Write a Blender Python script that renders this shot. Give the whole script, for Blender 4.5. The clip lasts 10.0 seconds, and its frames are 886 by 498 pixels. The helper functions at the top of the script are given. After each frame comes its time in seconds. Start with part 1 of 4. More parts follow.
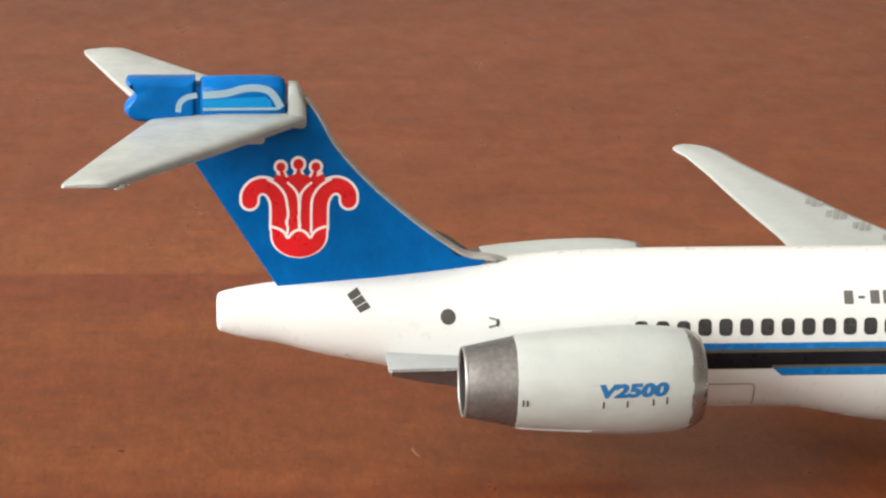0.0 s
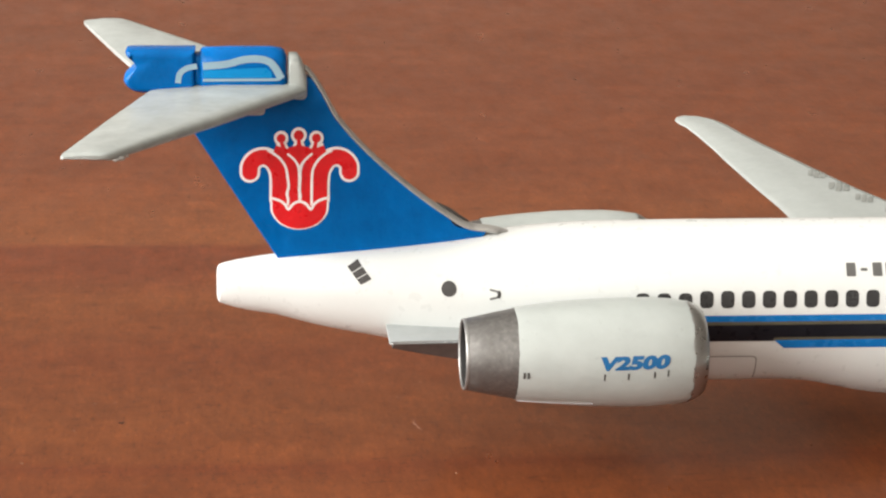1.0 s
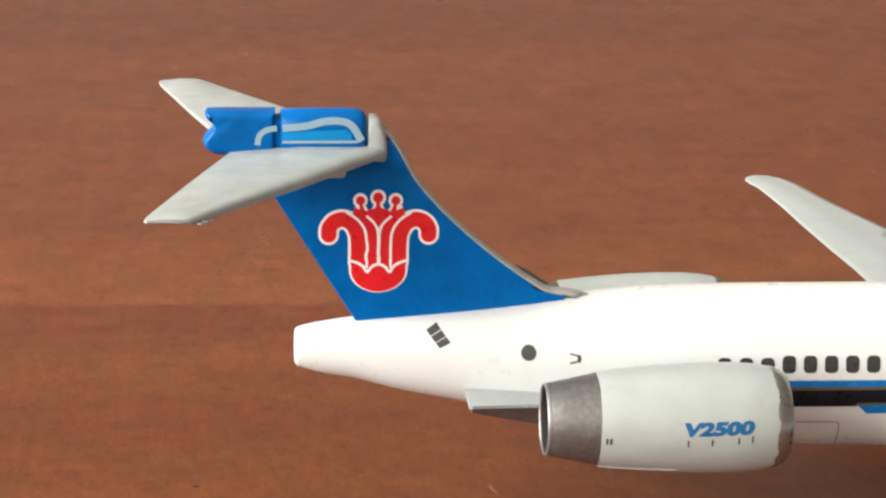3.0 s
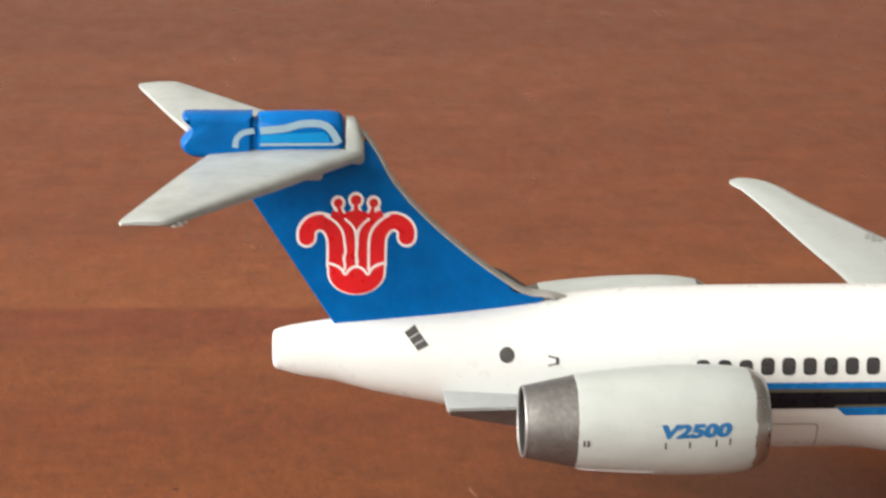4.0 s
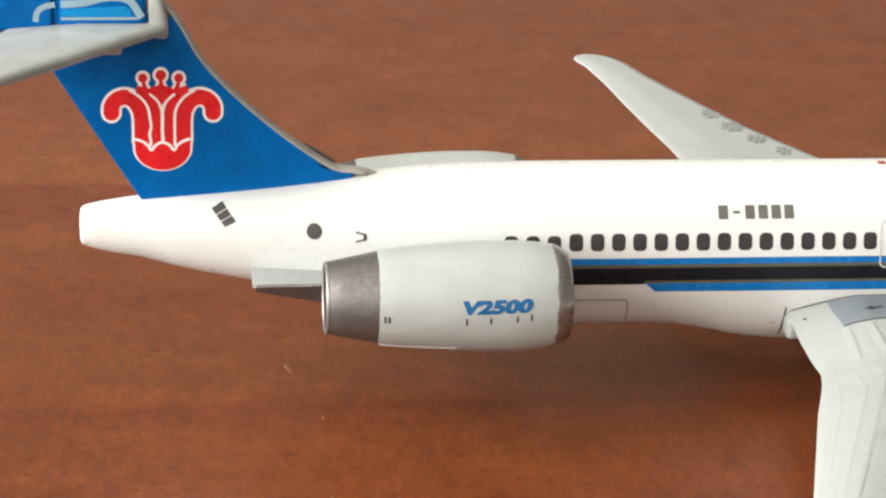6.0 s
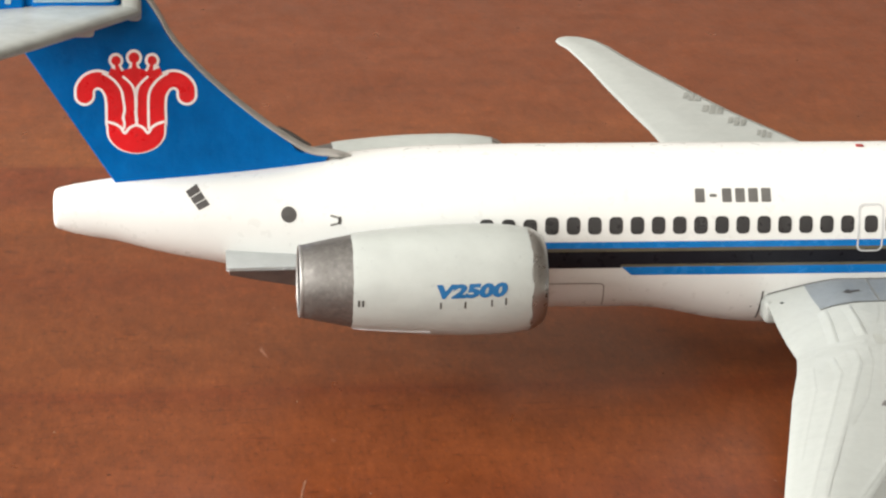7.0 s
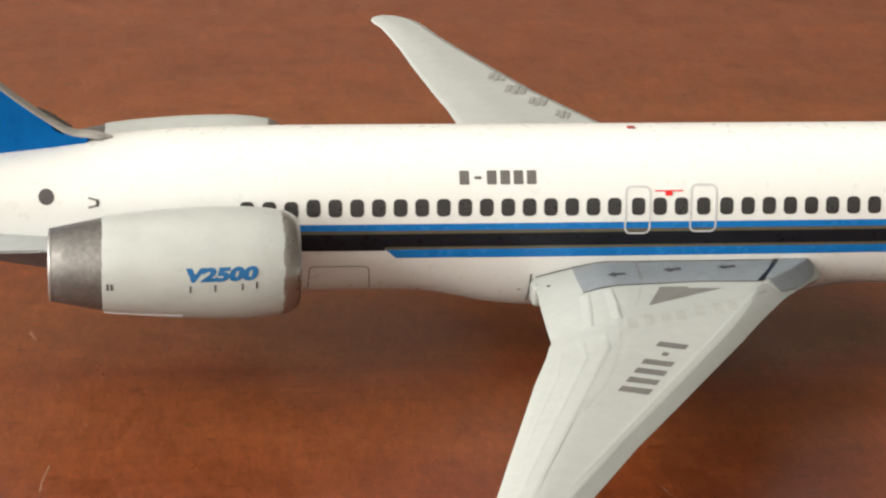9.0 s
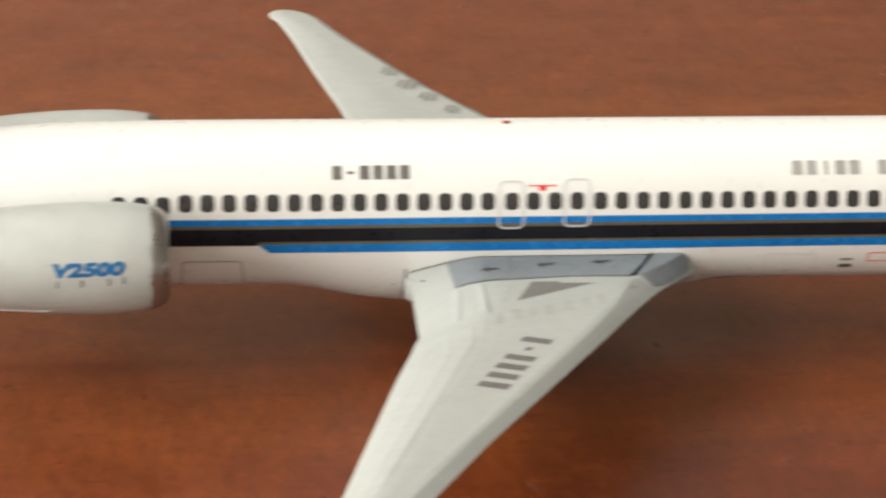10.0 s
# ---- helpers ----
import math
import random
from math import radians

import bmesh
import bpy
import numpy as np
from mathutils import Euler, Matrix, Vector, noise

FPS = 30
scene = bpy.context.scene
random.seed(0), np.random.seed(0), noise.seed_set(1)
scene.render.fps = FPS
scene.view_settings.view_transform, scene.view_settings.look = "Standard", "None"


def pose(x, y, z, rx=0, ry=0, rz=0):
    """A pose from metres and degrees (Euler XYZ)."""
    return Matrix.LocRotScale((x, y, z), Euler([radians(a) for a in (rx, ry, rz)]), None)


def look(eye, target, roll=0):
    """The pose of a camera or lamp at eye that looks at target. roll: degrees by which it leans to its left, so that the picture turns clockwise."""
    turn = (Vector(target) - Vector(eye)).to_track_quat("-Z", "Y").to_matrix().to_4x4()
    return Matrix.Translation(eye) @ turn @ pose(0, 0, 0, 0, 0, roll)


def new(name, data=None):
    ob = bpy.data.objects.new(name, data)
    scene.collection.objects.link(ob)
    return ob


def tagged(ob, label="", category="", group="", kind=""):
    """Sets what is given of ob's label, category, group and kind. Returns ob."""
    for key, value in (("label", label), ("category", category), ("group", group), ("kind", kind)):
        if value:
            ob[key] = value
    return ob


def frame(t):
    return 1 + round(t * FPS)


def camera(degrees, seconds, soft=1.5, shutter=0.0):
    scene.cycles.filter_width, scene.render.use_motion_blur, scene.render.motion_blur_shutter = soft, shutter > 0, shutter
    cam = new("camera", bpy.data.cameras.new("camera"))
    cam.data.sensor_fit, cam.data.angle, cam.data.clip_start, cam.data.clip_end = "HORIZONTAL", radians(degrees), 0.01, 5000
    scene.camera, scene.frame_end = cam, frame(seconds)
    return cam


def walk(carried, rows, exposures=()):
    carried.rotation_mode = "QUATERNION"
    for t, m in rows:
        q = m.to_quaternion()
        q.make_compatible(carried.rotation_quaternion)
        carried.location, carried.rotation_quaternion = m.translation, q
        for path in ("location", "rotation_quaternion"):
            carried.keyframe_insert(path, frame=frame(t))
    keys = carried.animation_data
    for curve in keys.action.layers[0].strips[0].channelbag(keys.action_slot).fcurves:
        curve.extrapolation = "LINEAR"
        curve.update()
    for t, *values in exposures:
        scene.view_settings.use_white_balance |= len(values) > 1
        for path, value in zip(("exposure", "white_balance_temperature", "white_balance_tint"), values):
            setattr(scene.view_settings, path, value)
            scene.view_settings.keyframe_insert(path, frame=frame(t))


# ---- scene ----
cam = camera(21.0, 10.0, soft=2.25, shutter=0.45)
PATH = [
    (0, (-0.00196, -0.13220, 0.05565), (0.01404, 0.00993, 0.01043), 1.44),
    (0.5, (-0.00197, -0.13191, 0.05557), (0.01405, 0.00987, 0.00931), 1.50),
    (1, (-0.00180, -0.13173, 0.05554), (0.01401, 0.00986, 0.00859), 1.48),
    (1.5, (-0.00227, -0.13113, 0.05570), (0.01346, 0.01089, 0.01008), 1.39),
    (2, (-0.00289, -0.13067, 0.05582), (0.01204, 0.01177, 0.01125), 1.43),
    (2.2, (-0.00287, -0.13069, 0.05578), (0.01203, 0.01165, 0.01086), 1.41),
    (3.3, (-0.00454, -0.13002, 0.05591), (0.00882, 0.01309, 0.01298), 1.35),
    (3.5, (-0.00452, -0.13007, 0.05591), (0.00882, 0.01324, 0.01368), 1.34),
    (4, (-0.00291, -0.13028, 0.05575), (0.01067, 0.01256, 0.01200), 1.28),
    (4.5, (-0.00025, -0.13028, 0.05560), (0.01498, 0.01135, 0.00859), 1.49),
    (5, (0.00311, -0.13068, 0.05583), (0.01938, 0.01040, 0.00754), 1.70),
    (5.5, (0.00475, -0.13057, 0.05569), (0.02119, 0.00984, 0.00554), 1.69),
    (5.7, (0.00477, -0.13059, 0.05565), (0.02134, 0.00968, 0.00515), 1.70),
    (6.8, (0.00651, -0.13001, 0.05547), (0.02336, 0.00977, 0.00375), 1.73),
    (7, (0.00656, -0.13005, 0.05549), (0.02330, 0.00967, 0.00356), 1.73),
    (7.5, (0.00823, -0.12982, 0.05543), (0.02497, 0.00960, 0.00267), 1.79),
    (8, (0.00946, -0.12984, 0.05551), (0.02628, 0.00952, 0.00263), 1.80),
    (8.5, (0.01456, -0.12995, 0.05573), (0.03156, 0.00924, 0.00246), 1.88),
    (8.7, (0.01649, -0.13021, 0.05583), (0.03419, 0.00891, 0.00259), 1.97),
    (9, (0.01856, -0.13009, 0.05591), (0.03695, 0.00886, 0.00248), 2.00),
    (9.5, (0.01892, -0.12990, 0.05581), (0.03758, 0.00882, 0.00188), 2.01),
    (9.7, (0.01926, -0.13000, 0.05587), (0.03805, 0.00868, 0.00186), 2.03),
    (9.8, (0.02027, -0.13016, 0.05593), (0.03917, 0.00852, 0.00196), 2.05),
    (9.9, (0.02262, -0.13053, 0.05606), (0.04172, 0.00816, 0.00221), 2.08),
    (10, (0.02429, -0.13082, 0.05620), (0.04423, 0.00779, 0.00245), 2.17),
]
EXPOSURES = [(0, 0.0, 6500, 10), (6.8, 0.0, 6550, 10), (9.0, -0.12, 6780, 10), (10, -0.11, 6780, 10)]
walk(cam, [(t, look(eye, target, roll)) for t, eye, target, roll in PATH], EXPOSURES)

# ---- daylight: overcast sky outside, one large window, its light in the opening ----
world = bpy.data.worlds.new("sky")
scene.world = world
world.use_nodes = True
wn = world.node_tree.nodes
sky = wn.new("ShaderNodeTexSky")
sky.sky_type, sky.sun_disc = "NISHITA", False
sky.sun_elevation, sky.sun_rotation = radians(40), radians(-90)
world.node_tree.links.new(sky.outputs[0], wn["Background"].inputs[0])
wn["Background"].inputs[1].default_value = 0.1
scene.view_settings.exposure = 0.0

window_light = new("window_light", bpy.data.lights.new("window_light", "AREA"))
window_light.data.shape = "RECTANGLE"
window_light.data.size, window_light.data.size_y = 2.1, 1.1
window_light.data.energy = 99
window_light.data.color = (1.0, 0.962, 0.895)
window_light.matrix_world = look((-1.13, -0.3, 0.68), (0.0, -0.3, 0.68))

# ---- materials ----


def nodes_of(name):
    m = bpy.data.materials.new(name)
    m.use_nodes = True
    t = m.node_tree
    return m, t, t.nodes["Principled BSDF"]


def node(t, kind, **inputs):
    n = t.nodes.new(kind)
    for key, value in inputs.items():
        n.inputs[key.replace("_", " ")].default_value = value
    return n


def coords(t, scale):
    c, m = t.nodes.new("ShaderNodeTexCoord"), t.nodes.new("ShaderNodeMapping")
    m.inputs["Scale"].default_value = scale
    t.links.new(c.outputs["Object"], m.inputs["Vector"])
    return m.outputs["Vector"]


def noise_tex(t, scale, detail=4.0, rough=0.5, distort=0.0):
    n = node(t, "ShaderNodeTexNoise", Scale=1.0, Detail=detail, Roughness=rough, Distortion=distort)
    t.links.new(coords(t, scale), n.inputs["Vector"])
    return n.outputs["Fac"]


def ramp(t, fac, stops):
    r = t.nodes.new("ShaderNodeValToRGB")
    e = r.color_ramp.elements
    while len(e) < len(stops):
        e.new(0.5)
    for el, (pos, col) in zip(e, stops):
        el.position, el.color = pos, (*col, 1) if len(col) == 3 else col
    t.links.new(fac, r.inputs["Fac"])
    return r.outputs["Color"]


def mix(t, kind, fac, a, b):
    n = t.nodes.new("ShaderNodeMix")
    n.data_type, n.blend_type = "RGBA", kind
    if isinstance(fac, float):
        n.inputs["Factor"].default_value = fac
    else:
        t.links.new(fac, n.inputs["Factor"])
    for sock, v in ((n.inputs["A"], a), (n.inputs["B"], b)):
        if isinstance(v, tuple):
            sock.default_value = (*v, 1)
        else:
            t.links.new(v, sock)
    return n.outputs["Result"]


def bump(t, height, strength, distance):
    b = node(t, "ShaderNodeBump", Strength=strength, Distance=distance)
    t.links.new(height, b.inputs["Height"])
    return b.outputs["Normal"]


def paint(name, col, rough=0.4, metal=0.0, vary=0.06, coat=0.0, speck=0.0, relief=0.05, spec=0.5):
    """Model paint: a colour with faint blotches, dust specks and an uneven film."""
    m, t, b = nodes_of(name)
    dark = tuple(c * (1 - vary) for c in col)
    light = tuple(min(1, c * (1 + vary)) for c in col)
    c = ramp(t, noise_tex(t, (700,) * 3, 5, 0.6), [(0.3, dark), (0.7, light)])
    if speck:
        spots = ramp(t, noise_tex(t, (2600,) * 3, 2, 0.5), [(0.66, (1, 1, 1)), (0.74, (1 - speck,) * 3)])
        c = mix(t, "MULTIPLY", 1.0, c, spots)
    t.links.new(c, b.inputs["Base Color"])
    r = ramp(t, noise_tex(t, (1500,) * 3, 3, 0.6), [(0.3, (rough * 0.85,) * 3), (0.7, (min(1, rough * 1.2),) * 3)])
    t.links.new(r, b.inputs["Roughness"])
    b.inputs["Metallic"].default_value = metal
    b.inputs["Specular IOR Level"].default_value = spec
    b.inputs["Coat Weight"].default_value = coat
    b.inputs["Coat Roughness"].default_value = 0.12
    t.links.new(bump(t, noise_tex(t, (1800,) * 3, 4, 0.6), relief, 0.0002), b.inputs["Normal"])
    return m


def wood():
    """Reddish varnished wood: bands along x (near shade and far sheen painted in), fine mottling, small pores."""
    m, t, b = nodes_of("varnished_wood")
    base = ramp(t, noise_tex(t, (6, 40, 40), 3, 0.55, 0.5), [(0.28, (0.110, 0.0270, 0.0072)), (0.5, (0.129, 0.0327, 0.0089)), (0.72, (0.148, 0.0386, 0.0106))])
    c, sep, warp = t.nodes.new("ShaderNodeTexCoord"), t.nodes.new("ShaderNodeSeparateXYZ"), t.nodes.new("ShaderNodeMath")
    t.links.new(c.outputs["Object"], sep.inputs[0])
    warp.operation = "MULTIPLY_ADD"
    warp.inputs[1].default_value = 0.006
    t.links.new(noise_tex(t, (14, 30, 10), 4, 0.6), warp.inputs[0])
    t.links.new(sep.outputs["Y"], warp.inputs[2])
    span = node(t, "ShaderNodeMapRange")
    span.inputs["From Min"].default_value, span.inputs["From Max"].default_value = -0.037, 0.143
    t.links.new(warp.outputs[0], span.inputs["Value"])
    # Below y -13 the tones also hold painted shade beside the near wing.
    tones_and_shade = [(-30, 0.75), (-19, 0.83), (-13, 0.96), (-8, 0.96), (-4.6, 0.92), (-3.6, 0.76), (-2.6, 0.98), (3, 1.04), (8, 0.98), (14, 0.86), (19, 0.98), (25, 1.02), (31, 0.90), (36.4, 0.82), (37.6, 1.2), (44, 1.16), (51, 1.06), (60, 1.0), (72, 0.97), (86, 0.95), (100, 0.99), (120, 0.96)]
    # Past y 30 green drops and blue rises, a sheen painted into the wood.
    grain = ramp(t, span.outputs[0], [((y + 40) / 180, (v, v * v * (1.03 if y < 30 else 0.945), v * v * (1.0 if y < 30 else 1.03))) for y, v in tones_and_shade])
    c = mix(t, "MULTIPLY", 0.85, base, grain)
    fibre = ramp(t, noise_tex(t, (130, 520, 300), 4, 0.65, 0.5), [(0.30, (0.80, 0.77, 0.75)), (0.5, (1, 1, 1)), (0.72, (1.14, 1.14, 1.14))])
    c = mix(t, "MULTIPLY", 0.2, c, fibre)
    flame = ramp(t, noise_tex(t, (70, 270, 200), 5, 0.7, 0.8), [(0.32, (0.84, 0.80, 0.80)), (0.5, (1, 1, 1)), (0.70, (1.10, 1.13, 1.12))])
    c = mix(t, "MULTIPLY", 0.6, c, flame)
    mottle = ramp(t, noise_tex(t, (1500, 520, 1250), 4, 0.8), [(0.33, (0.78, 0.76, 0.74)), (0.66, (1.19, 1.21, 1.23))])
    c = mix(t, "MULTIPLY", 0.9, c, mottle)
    coarse = ramp(t, noise_tex(t, (400, 130, 400), 4, 0.75), [(0.32, (0.82, 0.80, 0.78)), (0.68, (1.14, 1.16, 1.18))])
    c = mix(t, "MULTIPLY", 0.7, c, coarse)
    blotch = ramp(t, noise_tex(t, (150, 260, 150), 3, 0.6), [(0.35, (0.90, 0.89, 0.88)), (0.65, (1.08, 1.09, 1.10))])
    c = mix(t, "MULTIPLY", 0.8, c, blotch)
    pores = ramp(t, noise_tex(t, (1300, 450, 900), 2, 0.5), [(0.23, (0.55, 0.5, 0.47)), (0.30, (1, 1, 1))])
    c = mix(t, "MULTIPLY", 0.8, c, pores)
    dash = ramp(t, noise_tex(t, (420, 1500, 900), 3, 0.6), [(0.30, (0.62, 0.55, 0.52)), (0.40, (1, 1, 1)), (0.66, (1, 1, 1)), (0.74, (1.22, 1.26, 1.2))])
    c = mix(t, "MULTIPLY", 0.85, c, dash)
    fleck = ramp(t, noise_tex(t, (4200, 1500, 3000), 2, 0.6), [(0.26, (0.58, 0.52, 0.48)), (0.42, (1, 1, 1)), (0.58, (1, 1, 1)), (0.74, (1.4, 1.45, 1.45))])
    c = mix(t, "MULTIPLY", 0.95, c, fleck)
    dust = ramp(t, noise_tex(t, (1300, 700, 1500), 1, 0.4), [(0.77, (0, 0, 0)), (0.86, (0.4, 0.4, 0.4))])
    c = mix(t, "MIX", dust, c, (0.26, 0.13, 0.08))
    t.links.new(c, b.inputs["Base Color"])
    r = ramp(t, noise_tex(t, (300, 160, 300), 4, 0.6), [(0.3, (0.27,) * 3), (0.7, (0.38,) * 3)])
    t.links.new(r, b.inputs["Roughness"])
    b.inputs["Specular IOR Level"].default_value = 0.42
    t.links.new(bump(t, noise_tex(t, (1100, 600, 900), 4, 0.65), 0.16, 0.00005), b.inputs["Normal"])
    return m


def plaster(name, col):
    m, t, b = nodes_of(name)
    c = ramp(t, noise_tex(t, (3, 3, 3), 4, 0.6), [(0.3, tuple(v * 0.94 for v in col)), (0.7, col)])
    t.links.new(c, b.inputs["Base Color"])
    b.inputs["Roughness"].default_value = 0.9
    t.links.new(bump(t, noise_tex(t, (120, 120, 120), 5, 0.6), 0.2, 0.002), b.inputs["Normal"])
    return m


def exhaust_metal():
    """Dark silver paint, coarse and worn."""
    m, t, b = nodes_of("exhaust_silver")
    c = ramp(t, noise_tex(t, (3200,) * 3, 4, 0.65), [(0.3, (0.135, 0.13, 0.125)), (0.55, (0.17, 0.165, 0.16)), (0.72, (0.215, 0.208, 0.20))])
    t.links.new(c, b.inputs["Base Color"])
    b.inputs["Metallic"].default_value = 0.75
    r = ramp(t, noise_tex(t, (2300,) * 3, 3, 0.6), [(0.3, (0.38,) * 3), (0.7, (0.6,) * 3)])
    t.links.new(r, b.inputs["Roughness"])
    t.links.new(bump(t, noise_tex(t, (2600,) * 3, 4, 0.7), 0.16, 0.0001), b.inputs["Normal"])
    return m


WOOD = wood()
# Plasters of the unseen added walls: pale to fill, beige and brown to hold back bounce.
WALL = plaster("wall_plaster", (0.72, 0.70, 0.66))
WALL_MID = plaster("beige_wall_plaster", (0.25, 0.215, 0.185))
WALL_DARK = plaster("brown_wall_plaster", (0.12, 0.10, 0.084))
CEIL = plaster("ceiling_plaster", (0.66, 0.65, 0.63))
FLOOR = plaster("floor_screed", (0.28, 0.22, 0.17))
WHITE = paint("white_gloss_paint", (0.60, 0.62, 0.615), 0.3, vary=0.015, coat=0.25, relief=0.03)
GREY = paint("pale_grey_paint", (0.345, 0.372, 0.362), 0.4, vary=0.05, speck=0.10, relief=0.12)
TAILGREY = paint("tail_grey_paint", (0.305, 0.328, 0.32), 0.34, vary=0.12, speck=0.12, relief=0.05)
WINGGREY = paint("wing_grey_paint", (0.294, 0.316, 0.308), 0.42, vary=0.035, speck=0.05, relief=0.06)
PYLON = paint("pylon_grey_paint", (0.325, 0.35, 0.355), 0.5, vary=0.06, speck=0.1)
DARK = paint("dark_grey_paint", (0.06, 0.056, 0.053), 0.55, vary=0.15)
BLUE = paint("blue_paint", (0.0003, 0.093, 0.318), 0.13, vary=0.15, relief=0.3, speck=0.12, spec=0.10)
LETTERBLUE = paint("letter_blue", (0.002, 0.088, 0.235), 0.4, vary=0.1)
BARINK = paint("bar_ink", (0.10, 0.098, 0.095), 0.45, vary=0.15)
TITLEINK = paint("title_ink", (0.26, 0.26, 0.255), 0.45, vary=0.1)
SKYBLUE = paint("light_blue_paint", (0.002, 0.19, 0.46), 0.3, vary=0.08, spec=0.2)
STRIPEBLUE = paint("stripe_blue", (0.005, 0.127, 0.38), 0.25, vary=0.12, spec=0.25)
BLACK = paint("stripe_black", (0.0085, 0.009, 0.0125), 0.3, vary=0.2, speck=0.3, spec=0.14)
GOLD = paint("stripe_gold", (0.078, 0.072, 0.046), 0.4, vary=0.15)
RED = paint("red_print", (0.60, 0.008, 0.013), 0.3, vary=0.14, speck=0.25, relief=0.25)
LOGOWHITE = paint("white_print", (0.80, 0.78, 0.78), 0.4, vary=0.04)
INK = paint("grey_ink", (0.045, 0.043, 0.042), 0.45, vary=0.2)
FAINT = paint("faint_grey_ink", (0.275, 0.293, 0.277), 0.45, vary=0.06)
FARINK = paint("far_wing_ink", (0.195, 0.205, 0.193), 0.5, vary=0.2)
MARKGREY = paint("mid_grey_ink", (0.125, 0.125, 0.118), 0.5, vary=0.1)
WALK = paint("walkway_grey_blue", (0.152, 0.174, 0.192), 0.5, vary=0.07, speck=0.1)
OUTLINE = paint("silver_line", (0.44, 0.455, 0.47), 0.4, vary=0.1)
LIPMETAL = paint("intake_lip_grey", (0.33, 0.325, 0.31), 0.3, metal=0.75, vary=0.15, speck=0.2)
WINDOWINK = paint("window_ink", (0.026, 0.0258, 0.027), 0.3, vary=0.25, spec=0.4)
RIMMETAL = paint("worn_bright_rim", (0.24, 0.235, 0.23), 0.4, metal=0.6, vary=0.35, speck=0.35)
# Pylon grey darkened, with the shade of the underside put into the colour.
UNDERGREY = paint("shaded_underside_grey", (0.11, 0.10, 0.095), 0.5, vary=0.2, speck=0.2)
# Near black for the nozzle's inside, the shade of the hollow painted in.
NOZZLE_SHADE = paint("nozzle_shade_black", (0.016, 0.015, 0.015), 0.6, vary=0.2)
EXHAUST = exhaust_metal()
EDGEGREY = paint("bare_edge_grey", (0.32, 0.312, 0.295), 0.5, vary=0.15, speck=0.2)
SCROLLGREY = paint("scroll_grey_blue", (0.22, 0.33, 0.40), 0.4, vary=0.08)
DARKRED = paint("beacon_red", (0.22, 0.02, 0.02), 0.4)
RUBBER = paint("tyre_rubber", (0.02, 0.02, 0.02), 0.8, vary=0.1)

# ---- mesh tools: all model dimensions in millimetres ----
MM = 0.001


def part(name, bm, material, parent=None, label="", unit=MM, smooth=40, solid=True):
    me = bpy.data.meshes.new(name)
    if unit != 1:
        bmesh.ops.scale(bm, vec=(unit,) * 3, verts=bm.verts)
    if solid:
        bmesh.ops.recalc_face_normals(bm, faces=bm.faces)
    bm.to_mesh(me)
    bm.free()
    me.materials.append(material)
    if smooth:
        me.shade_smooth()
        me.set_sharp_from_angle(angle=radians(smooth))
    ob = new(name, me)
    ob.parent = parent
    return tagged(ob, label)


def loft(rings, caps=True):
    bm = bmesh.new()
    vs = [[bm.verts.new(p) for p in r] for r in rings]
    n = len(rings[0])
    for a, b in zip(vs, vs[1:]):
        for i in range(n):
            bm.faces.new((a[i], a[(i + 1) % n], b[(i + 1) % n], b[i]))
    if caps:
        bm.faces.new(vs[0])
        bm.faces.new(vs[-1][::-1])
    return bm


def box(lo, hi, bevel=0.0, segments=2):
    bm = bmesh.new()
    bmesh.ops.create_cube(bm, size=1)
    for v in bm.verts:
        v.co = [(a + b) / 2 + c * (b - a) for a, b, c in zip(lo, hi, v.co)]
    if bevel:
        bmesh.ops.bevel(bm, geom=bm.edges[:], offset=bevel, segments=segments, affect="EDGES", profile=0.5)
    return bm


def curve_at(xs, ys, x):
    """A smooth curve through the points."""
    xs, ys = np.array(xs, float), np.array(ys, float)
    m = np.gradient(ys, xs)
    i = int(np.clip(np.searchsorted(xs, x) - 1, 0, len(xs) - 2))
    h = xs[i + 1] - xs[i]
    s = min(1.0, max(0.0, (x - xs[i]) / h))
    return float((1 + 2 * s) * (1 - s) ** 2 * ys[i] + s * (1 - s) ** 2 * h * m[i] + s * s * (3 - 2 * s) * ys[i + 1] + s * s * (s - 1) * h * m[i + 1])


def sheet(points, place, fine=0.0):
    """A flat printed shape: an outline in two coordinates, laid on a surface by place()."""
    bm = bmesh.new()
    f = bm.faces.new([bm.verts.new((u, v, 0)) for u, v in points])
    bmesh.ops.triangulate(bm, faces=[f])
    if fine:
        for _ in range(6):
            long = [e for e in bm.edges if e.calc_length() > fine]
            if not long:
                break
            bmesh.ops.subdivide_edges(bm, edges=long, cuts=1)
            bmesh.ops.triangulate(bm, faces=bm.faces[:])
    for v in bm.verts:
        v.co = place(v.co.x, v.co.y)
    return bm


def strip(path, width, closed=False):
    """The outline quads of a line of some width: a list of four-cornered pieces."""
    path = [Vector(p) for p in path]
    n = len(path)
    left, right = [], []
    for i, p in enumerate(path):
        a = path[(i - 1) % n] if closed or i else p
        b = path[(i + 1) % n] if closed or i < n - 1 else p
        d = (b - a).normalized()
        q = Vector((-d.y, d.x)) * width / 2
        left.append(p + q), right.append(p - q)
    return left, right


